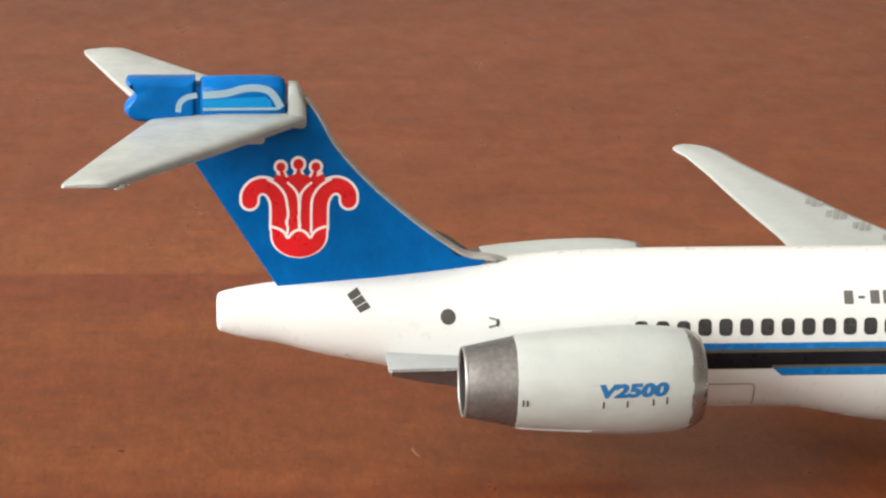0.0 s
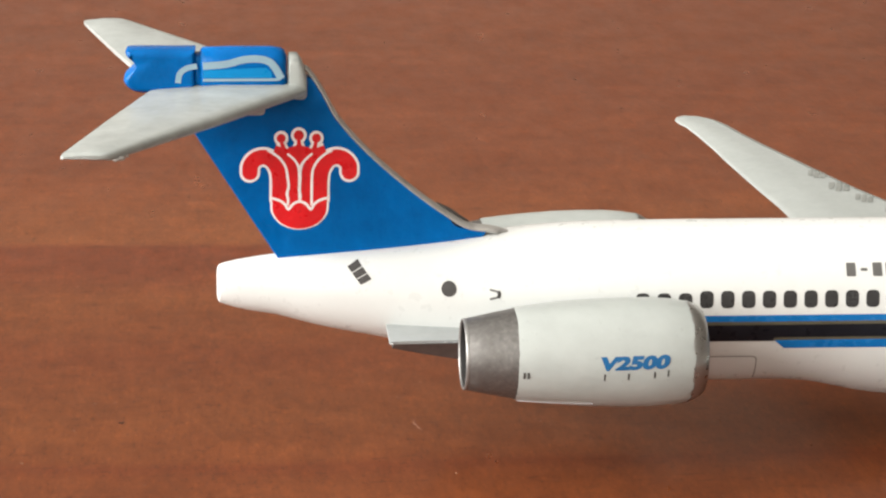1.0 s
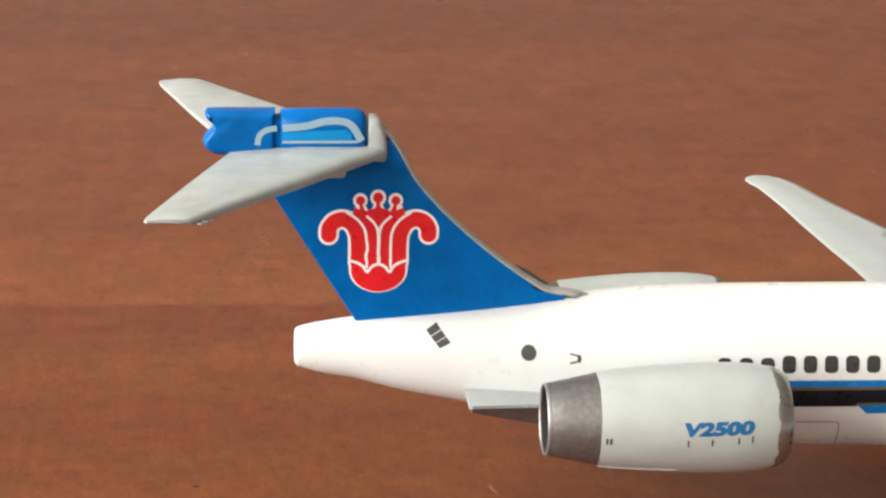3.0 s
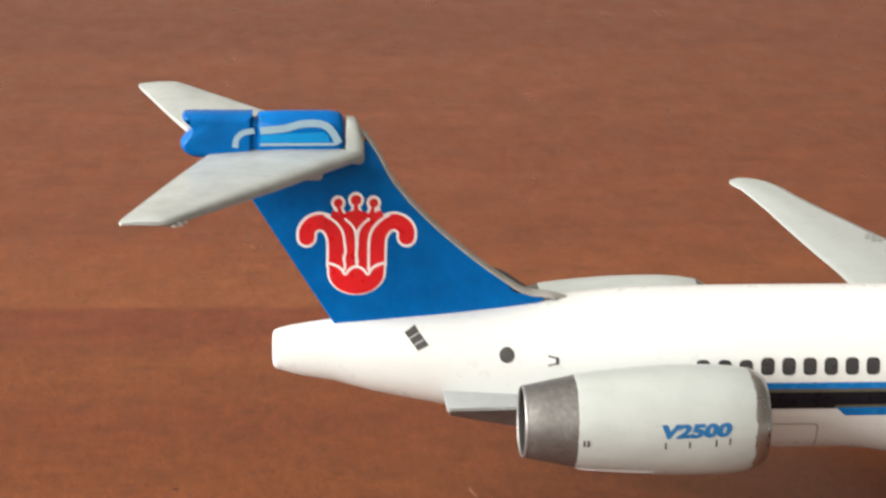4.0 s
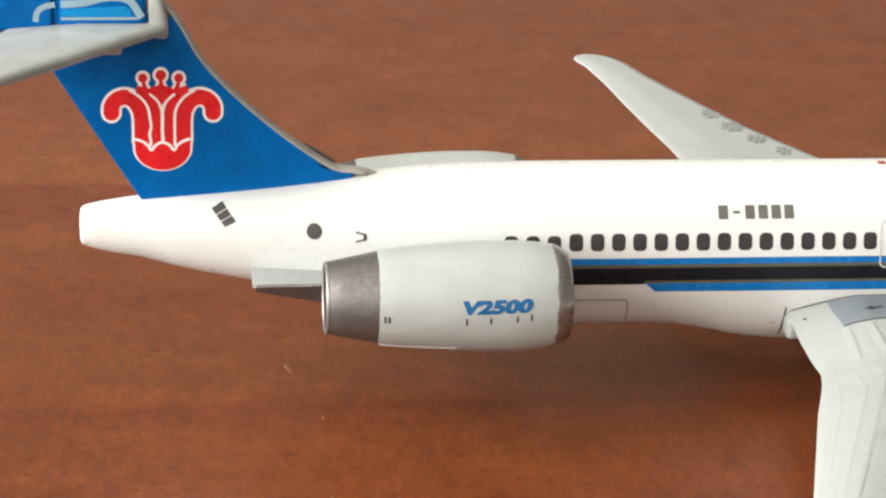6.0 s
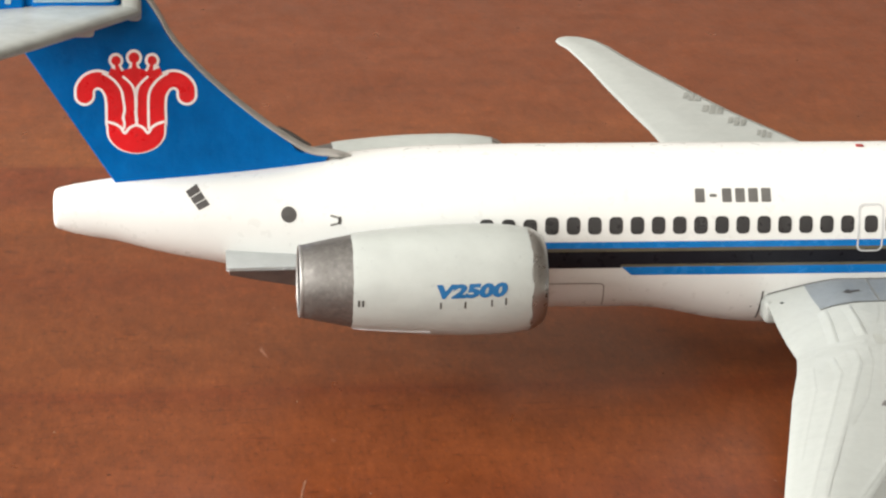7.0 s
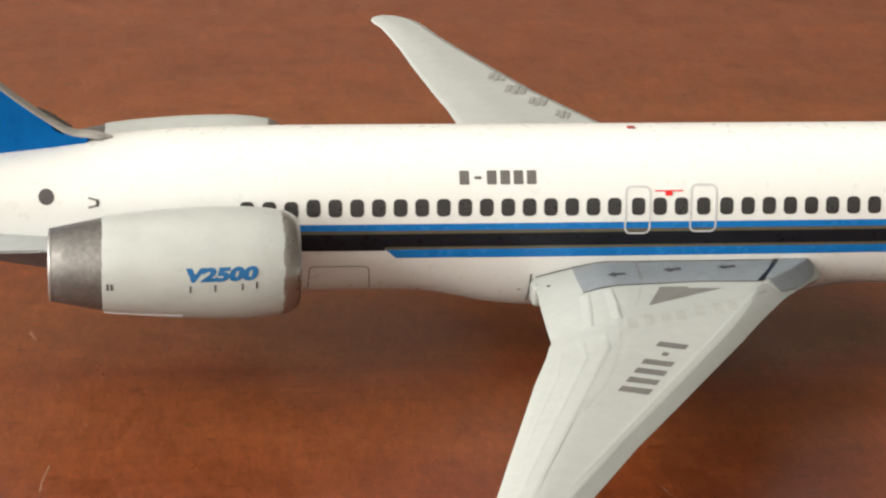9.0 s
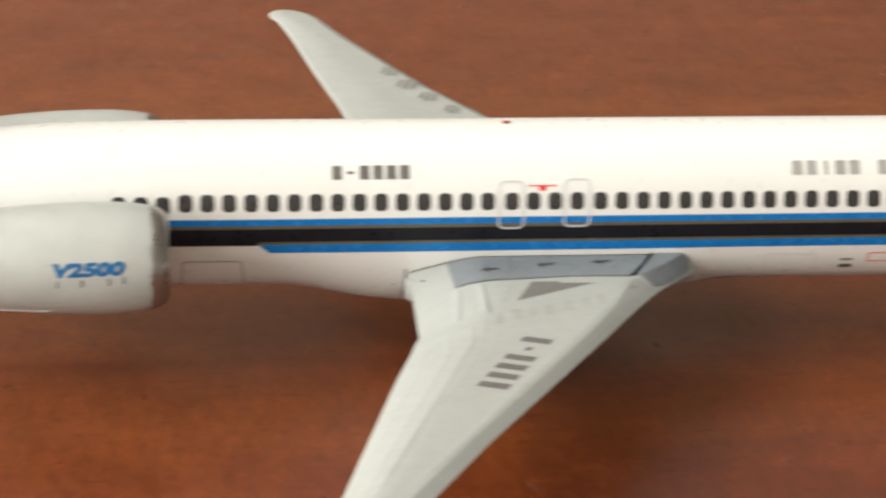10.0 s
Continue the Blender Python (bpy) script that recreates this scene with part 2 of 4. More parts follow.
def line(path, width, place, closed=False):
    path = [Vector(p) for p in path]
    dense = []
    for i, p in enumerate(path):
        q = path[(i + 1) % len(path)] if closed or i < len(path) - 1 else None
        n = 1 if q is None else max(1, math.ceil((q - p).length / 0.35))
        dense += [p + (q - p) * k / n if q else p for k in range(n)]
    path = dense
    left, right = strip(path, width, closed)
    bm = bmesh.new()
    lv = [bm.verts.new(place(*p)) for p in left]
    rv = [bm.verts.new(place(*p)) for p in right]
    n = len(lv)
    for i in range(n if closed else n - 1):
        j = (i + 1) % n
        bm.faces.new((lv[i], lv[j], rv[j], rv[i]))
    return bm


def rounded(cx, cz, w, h, r, n=5, lean=0.0):
    out = []
    for sx, sz, a0 in ((1, 1, 0), (-1, 1, 90), (-1, -1, 180), (1, -1, 270)):
        for k in range(n + 1):
            a = radians(a0 + 90 * k / n)
            z = sz * (h / 2 - r) + r * math.sin(a)
            out.append((cx + sx * (w / 2 - r) + r * math.cos(a) + lean * z, cz + z))
    return out


def disc(cx, cz, r, n=28):
    return [(cx + r * math.cos(2 * math.pi * k / n), cz + r * math.sin(2 * math.pi * k / n)) for k in range(n)]


def smooth_path(points, n=6):
    ts = list(range(len(points)))
    xs, ys = [p[0] for p in points], [p[1] for p in points]
    return [(curve_at(ts, xs, k / n), curve_at(ts, ys, k / n)) for k in range((len(points) - 1) * n + 1)]


# ---- the room, unseen and added to steer the bounced light, and the table ----
def slab(name, lo, hi, material, label, category):
    return tagged(part(name, box(lo, hi), material, None, label, 1, 0), "", category, "", "structure")


slab("floor", (-1.3, -1.6, -0.77), (1.9, 1.7, -0.74), FLOOR, "plain brown floor under the table", "floor")
slab("ceiling", (-1.3, -1.6, 1.86), (1.9, 1.7, 1.9), CEIL, "plain white ceiling of the room", "ceiling")
slab("wall_north", (-1.3, 1.6, -0.74), (1.9, 1.7, 1.86), WALL_MID, "unseen beige plaster wall added behind the table, dim to curb its reflection", "wall")
slab("wall_south", (-1.3, -1.7, -0.74), (1.9, -1.6, 1.86), WALL, "unseen pale plaster wall added to fill the near side with light", "wall")
slab("wall_east", (1.8, -1.6, -0.74), (1.9, 1.6, 1.86), WALL_DARK, "unseen brown plaster wall added, dark to deepen the shade", "wall")


def window_wall():
    x0, x1, y0, y1, z0, z1 = -1.3, -1.2, -1.35, 0.75, 0.13, 1.23
    bm = bmesh.new()
    for lo, hi in (((x0, -1.6, -0.74), (x1, 1.6, z0)), ((x0, -1.6, z1), (x1, 1.6, 1.86)), ((x0, -1.6, z0), (x1, y0, z1)), ((x0, y1, z0), (x1, 1.6, z1))):
        b = box(lo, hi)
        me = bpy.data.meshes.new("w")
        b.to_mesh(me)
        b.free()
        bm.from_mesh(me)
        bpy.data.meshes.remove(me)
    return tagged(part("wall_west", bm, WALL, None, "plain pale plaster wall with a window opening", 1, 0), "", "wall", "", "structure")


window_wall()

table = tagged(new("table"), "reddish brown varnished wooden table top with straight grain", "table")
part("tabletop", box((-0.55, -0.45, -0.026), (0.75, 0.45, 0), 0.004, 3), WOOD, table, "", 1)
for lx in (-0.5, 0.7):
    for ly in (-0.4, 0.4):
        part("leg", box((lx - 0.03, ly - 0.03, -0.74), (lx + 0.03, ly + 0.03, -0.026), 0.004), WOOD, table, "", 1)

# pale scratches in the varnish
SCRATCH = paint("scratched_varnish", (0.19, 0.082, 0.048), 0.6, vary=0.45)


def scratch(path, width):
    pts = smooth_path(path, 6)
    n = len(pts) - 1
    bm = bmesh.new()
    rows = []
    for i, (x, y) in enumerate(pts):
        w = width * (0.25 + 0.75 * math.sin(math.pi * i / n)) * random.choice((0.25, 0.6, 0.8, 1.5)) / 2
        rows.append([bm.verts.new((x - w, y + random.uniform(-0.05, 0.05), 0.012)), bm.verts.new((x + w, y, 0.012))])
    for a, b in zip(rows, rows[1:]):
        bm.faces.new((a[0], a[1], b[1], b[0]))
    part("scratch", bm, SCRATCH, table, "", MM, 0, False)


scratch([(13.3, -15.7), (13.15, -16.6), (13.0, -17.6), (12.9, -19.2)], 0.17)
scratch([(11.75, 2.9), (11.65, 2.2), (11.85, 1.5), (12.05, 1.0)], 0.2)
scratch([(45.0, -19.5), (45.3, -20.3), (45.5, -21.0)], 0.1)
scratch([(60.5, -12.0), (61.6, -12.3), (62.3, -12.6)], 0.12)

scratch([(30.2, 2.4), (30.5, 1.8), (30.35, 1.0)], 0.14)
scratch([(30.6, 2.5), (30.75, 1.9)], 0.1)


def specks(count, seed):
    """Dust grains lying on the varnish."""
    rnd = random.Random(seed)
    bm = bmesh.new()
    for _ in range(count):
        x, y, r = rnd.uniform(-20, 75), rnd.uniform(-32, 75), rnd.uniform(0.02, 0.075)
        a = rnd.uniform(0, math.pi)
        ring = [bm.verts.new((x + r * math.cos(a + k * math.pi / 3) * (1.5 if k % 3 == 0 else 1), y + r * math.sin(a + k * math.pi / 3), 0.0)) for k in range(6)]
        top = bm.verts.new((x, y, r * 0.5))
        for k in range(6):
            bm.faces.new((ring[k], ring[(k + 1) % 6], top))
    tagged(part("dust_speck", bm, SPECK, table, "", MM, 0), "", "", "", "stuff")


SPECK = paint("dust", (0.20, 0.10, 0.06), 0.9, vary=0.3)
specks(170, 5)
NICK = paint("dark_nick", (0.04, 0.013, 0.006), 0.7, vary=0.2)


NICKS = [(35.2, -2.3, 0.1, 0.1), (3.0, -14.5, 0.14, 0.1), (-6.0, 3.0, 0.2, 0.15), (40.5, 38.0, 0.25, 0.2)]


def nick(x, y, w, d):
    bm = bmesh.new()
    pts = [(x + w * math.cos(a) * random.uniform(0.6, 1.2), y + d * math.sin(a) * random.uniform(0.6, 1.2)) for a in np.linspace(0, 2 * math.pi, 9, endpoint=False)]
    bm.faces.new([bm.verts.new((u, v, 0.01)) for u, v in pts])
    part("nick", bm, NICK, table, "", MM, 0, False)


for nx, ny, nw, nd in NICKS:
    nick(nx, ny, nw, nd)

# ---- the model airliner: x runs forward from the tail cone, the axis is y = 0 ----
plane = tagged(new("model_airliner"), "white die-cast model airliner with a blue tail standing on the table", "model plane")

ST_X = [-0.05, 0.4, 1.3, 3.2, 5.24, 9.91, 13, 16, 20, 25, 30, 36, 60, 84, 92, 98, 103, 106.5, 108.3]
ST_T = [11.03, 11.18, 11.34, 11.60, 11.76, 12.15, 12.48, 12.86, 13.22, 13.33, 13.34, 13.34, 13.34, 13.34, 13.34, 13.0, 11.4, 9.6, 8.4]
ST_B = [8.76, 8.60, 8.36, 8.05, 7.50, 6.55, 5.85, 5.20, 4.50, 3.95, 3.80, 3.80, 3.80, 3.80, 3.80, 3.95, 4.6, 5.9, 7.2]
ST_W = [0.95, 1.08, 1.27, 1.63, 2.02, 2.75, 3.18, 3.62, 3.98, 4.22, 4.30, 4.30, 4.30, 4.30, 4.30, 4.05, 3.2, 1.9, 0.7]
POW = 2.2
# the belly swells down to the wing box
BULGE_X = [30, 32, 33.5, 35, 36.5, 37.8, 39, 40.3, 46, 54, 57, 59.5, 62]
BULGE_Z = [3.80, 3.80, 3.78, 3.62, 3.30, 3.00, 2.80, 2.68, 2.75, 2.95, 3.3, 3.75, 3.8]


def section(x):
    top, bot, ry = (curve_at(ST_X, s, x) for s in (ST_T, ST_B, ST_W))
    return (top + bot) / 2, ry, (top - bot) / 2


def fus_ring(x, shrink=1.0, n=96):
    zc, ry, rz = section(x)
    out = []
    low = zc - curve_at(BULGE_X, BULGE_Z, x) if BULGE_X[0] < x < BULGE_X[-1] else rz
    for k in range(n):
        a = 2 * math.pi * k / n
        c, s = math.cos(a), math.sin(a)
        rz = low if s < 0 else section(x)[2]
        out.append((x, shrink * ry * math.copysign(abs(c) ** (2 / POW), c), zc + shrink * rz * math.copysign(abs(s) ** (2 / POW), s)))
    return out


def on_side(gap):
    """Lays (x, z) on the right-hand side of the fuselage, gap millimetres proud."""
    def place(x, z):
        zc, ry, rz = section(x)
        if z < zc and BULGE_X[0] < x < BULGE_X[-1]:
            rz = zc - curve_at(BULGE_X, BULGE_Z, x)
        q = min(0.999, abs((z - zc) / rz))
        y = ry * (1 - q**POW) ** (1 / POW)
        n = Vector((0, (y / ry) ** (POW - 1) / ry, math.copysign(q ** (POW - 1), z - zc) / rz)).normalized()
        return Vector((x, -(y + gap * n.y), z + gap * n.z))
    return place


def fuselage():
    xs = [-0.05] + list(np.arange(0.2, 108.3, 0.75)) + [108.3]
    rings = [[(x - d, y, z) for x, y, z in fus_ring(-0.05, q)] for d, q in ((0.20, 0.5), (0.19, 0.68), (0.16, 0.82), (0.10, 0.92), (0.04, 0.98))]
    rings += [fus_ring(float(x)) for x in xs]
    return part("fuselage", loft(rings), WHITE, plane, "glossy white fuselage", MM, 50)


body = fuselage()


part("wing_seam", line([(40.42, 3.6), (40.42, 4.6), (40.42, 5.2), (40.42, 5.8)], 0.10, on_side(0.03)), INK, body, "", MM, 0, False)


# windows, belts and prints of the fuselage
def side_print(name, outline, material, gap=0.02, fine=0.5, label="", parent=None):
    return part(name, sheet(outline, on_side(gap), fine), material, parent or body, label, MM, 0, False)


def belt(name, z0, z1, x0, x1, material, slant=0.0, gap=0.02, drift=0.0):
    bm = bmesh.new()
    xs = list(np.arange(x0, x1, 1.0)) + [x1]
    rows = []
    for k in range(4):
        z = z0 + (z1 - z0) * k / 3
        rows.append([bm.verts.new(on_side(gap)(x + (slant * (1 - k / 3) if i == 0 else 0), z + drift * (x - 43))) for i, x in enumerate(xs)])
    for a, b in zip(rows, rows[1:]):
        for i in range(len(xs) - 1):
            bm.faces.new((a[i], a[i + 1], b[i + 1], b[i]))
    part(name, bm, material, body, "", MM, 0, False)


belt("blue_stripe", 8.68, 9.07, 21, 103, STRIPEBLUE)
belt("gold_stripe", 8.48, 8.68, 21, 103, GOLD)
belt("black_stripe", 7.68, 8.48, 21, 103, BLACK)
belt("black_stripe", 7.46, 7.68, 21, 31.9, BLACK)
belt("gold_stripe", 7.51, 7.68, 31.9, 103, GOLD)
belt("blue_stripe", 6.97, 7.51, 31.95, 103, STRIPEBLUE, 0.6)

WIN = [24.1 + 1.236 * k for k in range(3)] + [27.82 + 1.227 * k for k in range(15)] + [46.39, 47.64, 48.89, 50.18] + [51.54 + 1.247 * k for k in range(38)]
for i, wx in enumerate(WIN):
    side_print("window", rounded(wx, (10.0 if i > 2 else 9.88) - 0.003 * (wx - 28), 0.79, 0.98, 0.27), WINDOWINK, 0.02, 0)


def frame_line(name, cx, cz, w, h, r, width, material, gap=0.03):
    part(name, line(rounded(cx, cz, w, h, r), width, on_side(gap), True), material, body, "", MM, 0, False)


frame_line("exit_outline", 46.36, 9.70, 1.42, 2.64, 0.32, 0.10, OUTLINE)
frame_line("exit_outline", 50.18, 9.78, 1.48, 2.64, 0.32, 0.10, OUTLINE)
# red marks over the exits
part("exit_mark", line([(47.34, 10.79), (48.97, 10.79)], 0.07, on_side(0.03)), RED, body, "", MM, 0, False)
side_print("exit_mark", rounded(48.15, 10.65, 0.42, 0.24, 0.05), RED, 0.035, 0)
part("beacon", box((46.3, -0.25, 13.28), (46.75, 0.1, 13.42), 0.05, 2), DARKRED, body)
# registration on the side, as plain bars
for cx, w, h in ((36.38, 0.56, 0.78), (37.15, 0.42, 0.16), (37.95, 0.56, 0.78), (38.72, 0.56, 0.78), (39.48, 0.56, 0.78), (40.24, 0.56, 0.78)):
    side_print("lettering_bar", rounded(cx, 11.54, w, h * 0.88, 0.06), BARINK, 0.02, 0)
# title on the forward fuselage, as plain bars
for k, w in enumerate((0.75, 0.7, 0.25, 0.75, 0.75, 0, 0.7, 0.75)):
    if w:
        side_print("lettering_bar", rounded(63.2 + 0.86 * k, 11.58, w * 0.85, 0.72, 0.06), TITLEINK, 0.02, 0)
# marks on the tail cone
for k in range(3):
    u, v, c = Vector((0.78, -0.93)), Vector((0.61, 0.32)), Vector((7.2, 11.4))
    a, b = k / 3 + 0.02, (k + 1) / 3 - 0.02
    side_print("vent_panel", [tuple(c + u * a), tuple(c + u * b), tuple(c + u * b + v), tuple(c + u * a + v)], INK, 0.02, 0.3)
side_print("round_vent", disc(12.98, 10.43, 0.44), INK, 0.02, 0)
part("small_mark", line([(15.78, 10.42), (15.84, 10.22), (15.78, 10.02)], 0.2, on_side(0.024)), INK, body, "", MM, 0, False)
part("small_mark", line([(15.3, 10.48), (15.82, 10.36), (15.82, 10.08), (15.3, 9.94)], 0.12, on_side(0.02)), MARKGREY, body, "", MM, 0, False)
# hatch and door outlines low on the fuselage
part("hatch_line", line([(27.65, 4.6)] + [(27.65, 6.2), (27.72, 6.36), (27.9, 6.42), (30.75, 6.42), (30.95, 6.36), (31.04, 6.2)] + [(31.2, 4.6)], 0.06, on_side(0.025)), MARKGREY, body, "", MM, 0, False)
part("hatch_line", line([(61.75, 5.2), (61.72, 6.38), (61.8, 6.45), (64.6, 6.35), (64.7, 6.28), (64.72, 5.2)], 0.045, on_side(0.025)), OUTLINE, body, "", MM, 0, False)
side_print("small_mark", rounded(66.62, 5.95, 0.75, 0.16, 0.06), MARKGREY, 0.025, 0)
side_print("small_mark", rounded(66.66, 5.42, 0.8, 0.3, 0.12), INK, 0.025, 0)
frame_line("door_mark", 68.7, 6.1, 1.6, 0.62, 0.08, 0.07, RED)

# ---- fin with its cap and the tailplane ----
FIN_LE = [(4.3, 23.2), (5.0, 22.75), (5.79, 21.64), (6.62, 20.13), (7.61, 18.89), (8.76, 17.7), (10.09, 16.5), (11.76, 15.15), (13.45, 13.97), (14.46, 13.42), (15.46, 13.3), (16.4, 13.12)]
FIN_HALF = 0.46


def fin_te(z):
    return 3.17 + (11.67 - z) * 4.77 / 7.57


# the fin is a plate: its outline between the trailing edge and the swept, curved leading edge
def fin_plate():
    le = [p for p in smooth_path(FIN_LE, 5) if p[1] < 22.4]
    le = [(x - 0.22 - 0.9 * max(0, 14.0 - z), z - 0.1) for x, z in le]
    foot = [(15.0, 12.4), (12, 11.8), (8, 11.2), (3.45, 10.9)]
    outline = le + foot + [(fin_te(11.2), 11.2), (fin_te(14), 14), (fin_te(18), 18), (fin_te(22.3), 22.3)]
    bm = bmesh.new()
    f = bm.faces.new([bm.verts.new((x, -FIN_HALF, z)) for x, z in outline])
    ext = bmesh.ops.extrude_face_region(bm, geom=[f])
    for v in [g for g in ext["geom"] if isinstance(g, bmesh.types.BMVert)]:
        v.co.y = FIN_HALF
    rim = [e for e in bm.edges if abs(e.verts[0].co.y - e.verts[1].co.y) < 1e-6]
    bmesh.ops.bevel(bm, geom=rim, offset=0.12, segments=3, affect="EDGES", profile=0.6)
    return part("fin", bm, BLUE, plane, "glossy blue fin", MM, 35)


fin_ob = fin_plate()


def fin_edge():
    """The bare grey leading edge, a rounded strip that runs out on the spine."""
    pts = [p for p in smooth_path(FIN_LE, 5) if p[1] < 22.9] + [(16.7, 13.0)]
    rings = []
    n = len(pts)
    for i, (x, z) in enumerate(pts):
        d = (Vector(pts[min(n - 1, i + 1)]) - Vector(pts[max(0, i - 1)])).normalized()
        q = Vector((-d.y, d.x))
        if q.x + q.y < 0:
            q = -q
        w = 0.52 * (1.0 if i < n - 3 else max(0.4, (n - 1 - i) / 3))
        t = 0.14 + 0.08 * (i / n) ** 3
        rings.append([(x + q.x * t * (math.cos(a) - 1), w * math.sin(a), z + q.y * t * (math.cos(a) - 1)) for a in np.linspace(0, 2 * math.pi, 16, endpoint=False)])
    part("leading_edge", loft(rings), EDGEGREY, fin_ob, "bare grey leading edge", MM, 60)


fin_edge()


def edge_sliver():
    """A dark sliver low on the far side of the leading edge."""
    pts = smooth_path([(12.5, 14.63), (12.9, 14.37), (13.4, 14.06), (13.9, 13.74), (14.4, 13.5)], 4)
    n = len(pts) - 1
    rings = [[(x, 0.36 + 0.16 * math.cos(a), z - 0.03 + (0.03 + 0.13 * math.sin(math.pi * i / n)) * math.sin(a)) for a in np.linspace(0, 2 * math.pi, 10, endpoint=False)] for i, (x, z) in enumerate(pts)]
    part("edge_sliver", loft(rings), DARK, fin_ob)


edge_sliver()


def on_fin(gap):
    return lambda x, z: Vector((x, -(FIN_HALF + gap), z))


def flower():
    """The tail emblem: red bands and discs with white rims, drawn as plain shapes."""
    k, cx, cz = 0.0323, 4.50, 16.16

    def at(u, v):
        return (cx + k * u, cz - k * 1.04 * v)

    def mirrored(path):
        return [path, [(-u, v) for u, v in path]]

    outer = [(-35.5, 36), (-35.5, -4), (-39, -23), (-49, -38), (-64, -44), (-78, -40), (-87, -29), (-88, -17)]
    inner = [(-11, 36), (-11, 0), (-12, -18), (-17, -34), (-26, -46), (-35, -53), (-45, -57)]
    cup = [(-48, 28), (-48, 46)] + [(48 * math.cos(a), 46 + 38 * math.sin(a)) for a in np.linspace(math.pi, 0, 19)][1:-1] + [(48, 46), (48, 28)]
    bands = []
    for path in mirrored(outer):
        bands.append((path, 27))
    for path in mirrored(inner):
        bands.append((path, 16.5))
    bm_w, bm_r = [], []
    for path, w in bands:
        sp = [at(*p) for p in smooth_path(path, 5)]
        bm_w.append(line(sp, (w + 9.5) * k, on_fin(0.012 + 0.0012 * len(bm_w))))
        bm_r.append(line(sp, w * k, on_fin(0.034 + 0.001 * len(bm_r))))
    for path in mirrored([(-88, -17)]):
        u, v = path[0]
        bm_w.append(sheet([at(*p) for p in disc(u, v, 18.3)], on_fin(0.0195)))
        bm_r.append(sheet([at(*p) for p in disc(u, v, 13.5)], on_fin(0.040)))
    for u, v, r in ((-33, -77, 7.8), (-2, -82, 9.0), (29, -77, 7.8)):
        bm_w.append(sheet([at(*p) for p in disc(u, v, r + 5)], on_fin(0.0205 + 0.0004 * len(bm_w))))
        bm_r.append(sheet([at(*p) for p in disc(u, v, r)], on_fin(0.041)))
        foot = u * 0.8
        stem = [(u - 2.4, v + 4), (u + 2.4, v + 4), (u * 0.9 + 4, v + 16), (foot + 10, v + 26), (foot - 10, v + 26), (u * 0.9 - 4, v + 16)]
        rim = [(u - 6.5, v + 4), (u + 6.5, v + 4), (u * 0.9 + 8.5, v + 14), (foot + 15, v + 27), (foot - 15, v + 27), (u * 0.9 - 8.5, v + 14)]
        bm_w.append(sheet([at(*p) for p in rim], on_fin(0.0175 + 0.0004 * len(bm_w))))
        bm_r.append(sheet([at(*p) for p in stem], on_fin(0.042)))
    bm_r.append(sheet([at(*p) for p in ((-21, -60), (-2, -66), (17, -60), (23, -54), (19, -47), (8, -37), (0, -22), (-8, -37), (-19, -47), (-25, -54))], on_fin(0.0435)))
    bm_w.append(sheet([at(*p) for p in ((-30, -58), (28, -58), (12, -36), (0, -16), (-12, -36))], on_fin(0.0115)))
    big = [(u * 1.085, 28 + (v - 28) * 1.085 - 3) for u, v in cup]
    bm_w.append(sheet([at(*p) for p in big], on_fin(0.0265)))
    bm_r.append(sheet([at(*p) for p in cup], on_fin(0.045)))
    scallop = [(-49, 29), (-36, 33), (-26, 40), (-20, 49), (-12, 40), (0, 35), (12, 40), (20, 49), (26, 40), (36, 33), (49, 29)]
    seams = [
        (scallop, 5, 4),
        ([(-21.5, 42), (-20.3, 31), (-22.8, 21), (-19.6, 9), (-21.5, -8), (-25, -26), (-34, -40), (-46, -50), (-57, -56)], 4.6, 4),
        ([(21.5, 42), (21.5, -8), (25, -26), (34, -40), (46, -50), (57, -56)], 4.6, 4),
        ([(0, 36), (1.6, 25), (-1.4, 13), (0.8, 2), (0, -20), (-8, -37), (-22, -50)], 4.2, 4),
        ([(0, 36), (0, -20), (8, -37), (22, -50)], 4.2, 4),
    ]
    bm_t = [line([at(*p) for p in smooth_path(path, n)], w * k, on_fin(0.049 + 0.0003 * i)) for i, (path, w, n) in enumerate(seams)]
    for name, group, material in (("emblem_rim", bm_w, LOGOWHITE), ("emblem_petal", bm_r, RED), ("emblem_line", bm_t, LOGOWHITE)):
        for b in group:
            part(name, b, material, fin_ob, "", MM, 0, False)


flower()


def cap_ring(x, z0, z1, half, r=0.75, n=6):
    return [(x, y, z) for y, z in rounded(0, (z0 + z1) / 2, 2 * half, z1 - z0, min(r, half * 0.95, (z1 - z0) * 0.48), n)]


cap = part("fin_cap", loft([cap_ring(-1.15, 21.7, 23.6, 0.6, 0.5), cap_ring(-1.1, 21.5, 23.8, 0.84, 0.8), cap_ring(-0.98, 21.35, 23.93, 0.95, 0.9), cap_ring(0.5, 21.2, 23.99, 0.98, 0.9), cap_ring(2.8, 21.0, 23.99, 0.98, 0.9), cap_ring(3.4, 21.0, 23.92, 0.94, 0.9), cap_ring(3.62, 21.05, 23.78, 0.86, 0.8), cap_ring(3.72, 21.15, 23.5, 0.6, 0.5)]), BLUE, plane, "blue cap on top of the fin", MM, 50)
part("cap_joint", box((-1.6, -0.70, 21.7), (-0.8, 0.70, 23.6), 0.3, 3), BLUE, cap)


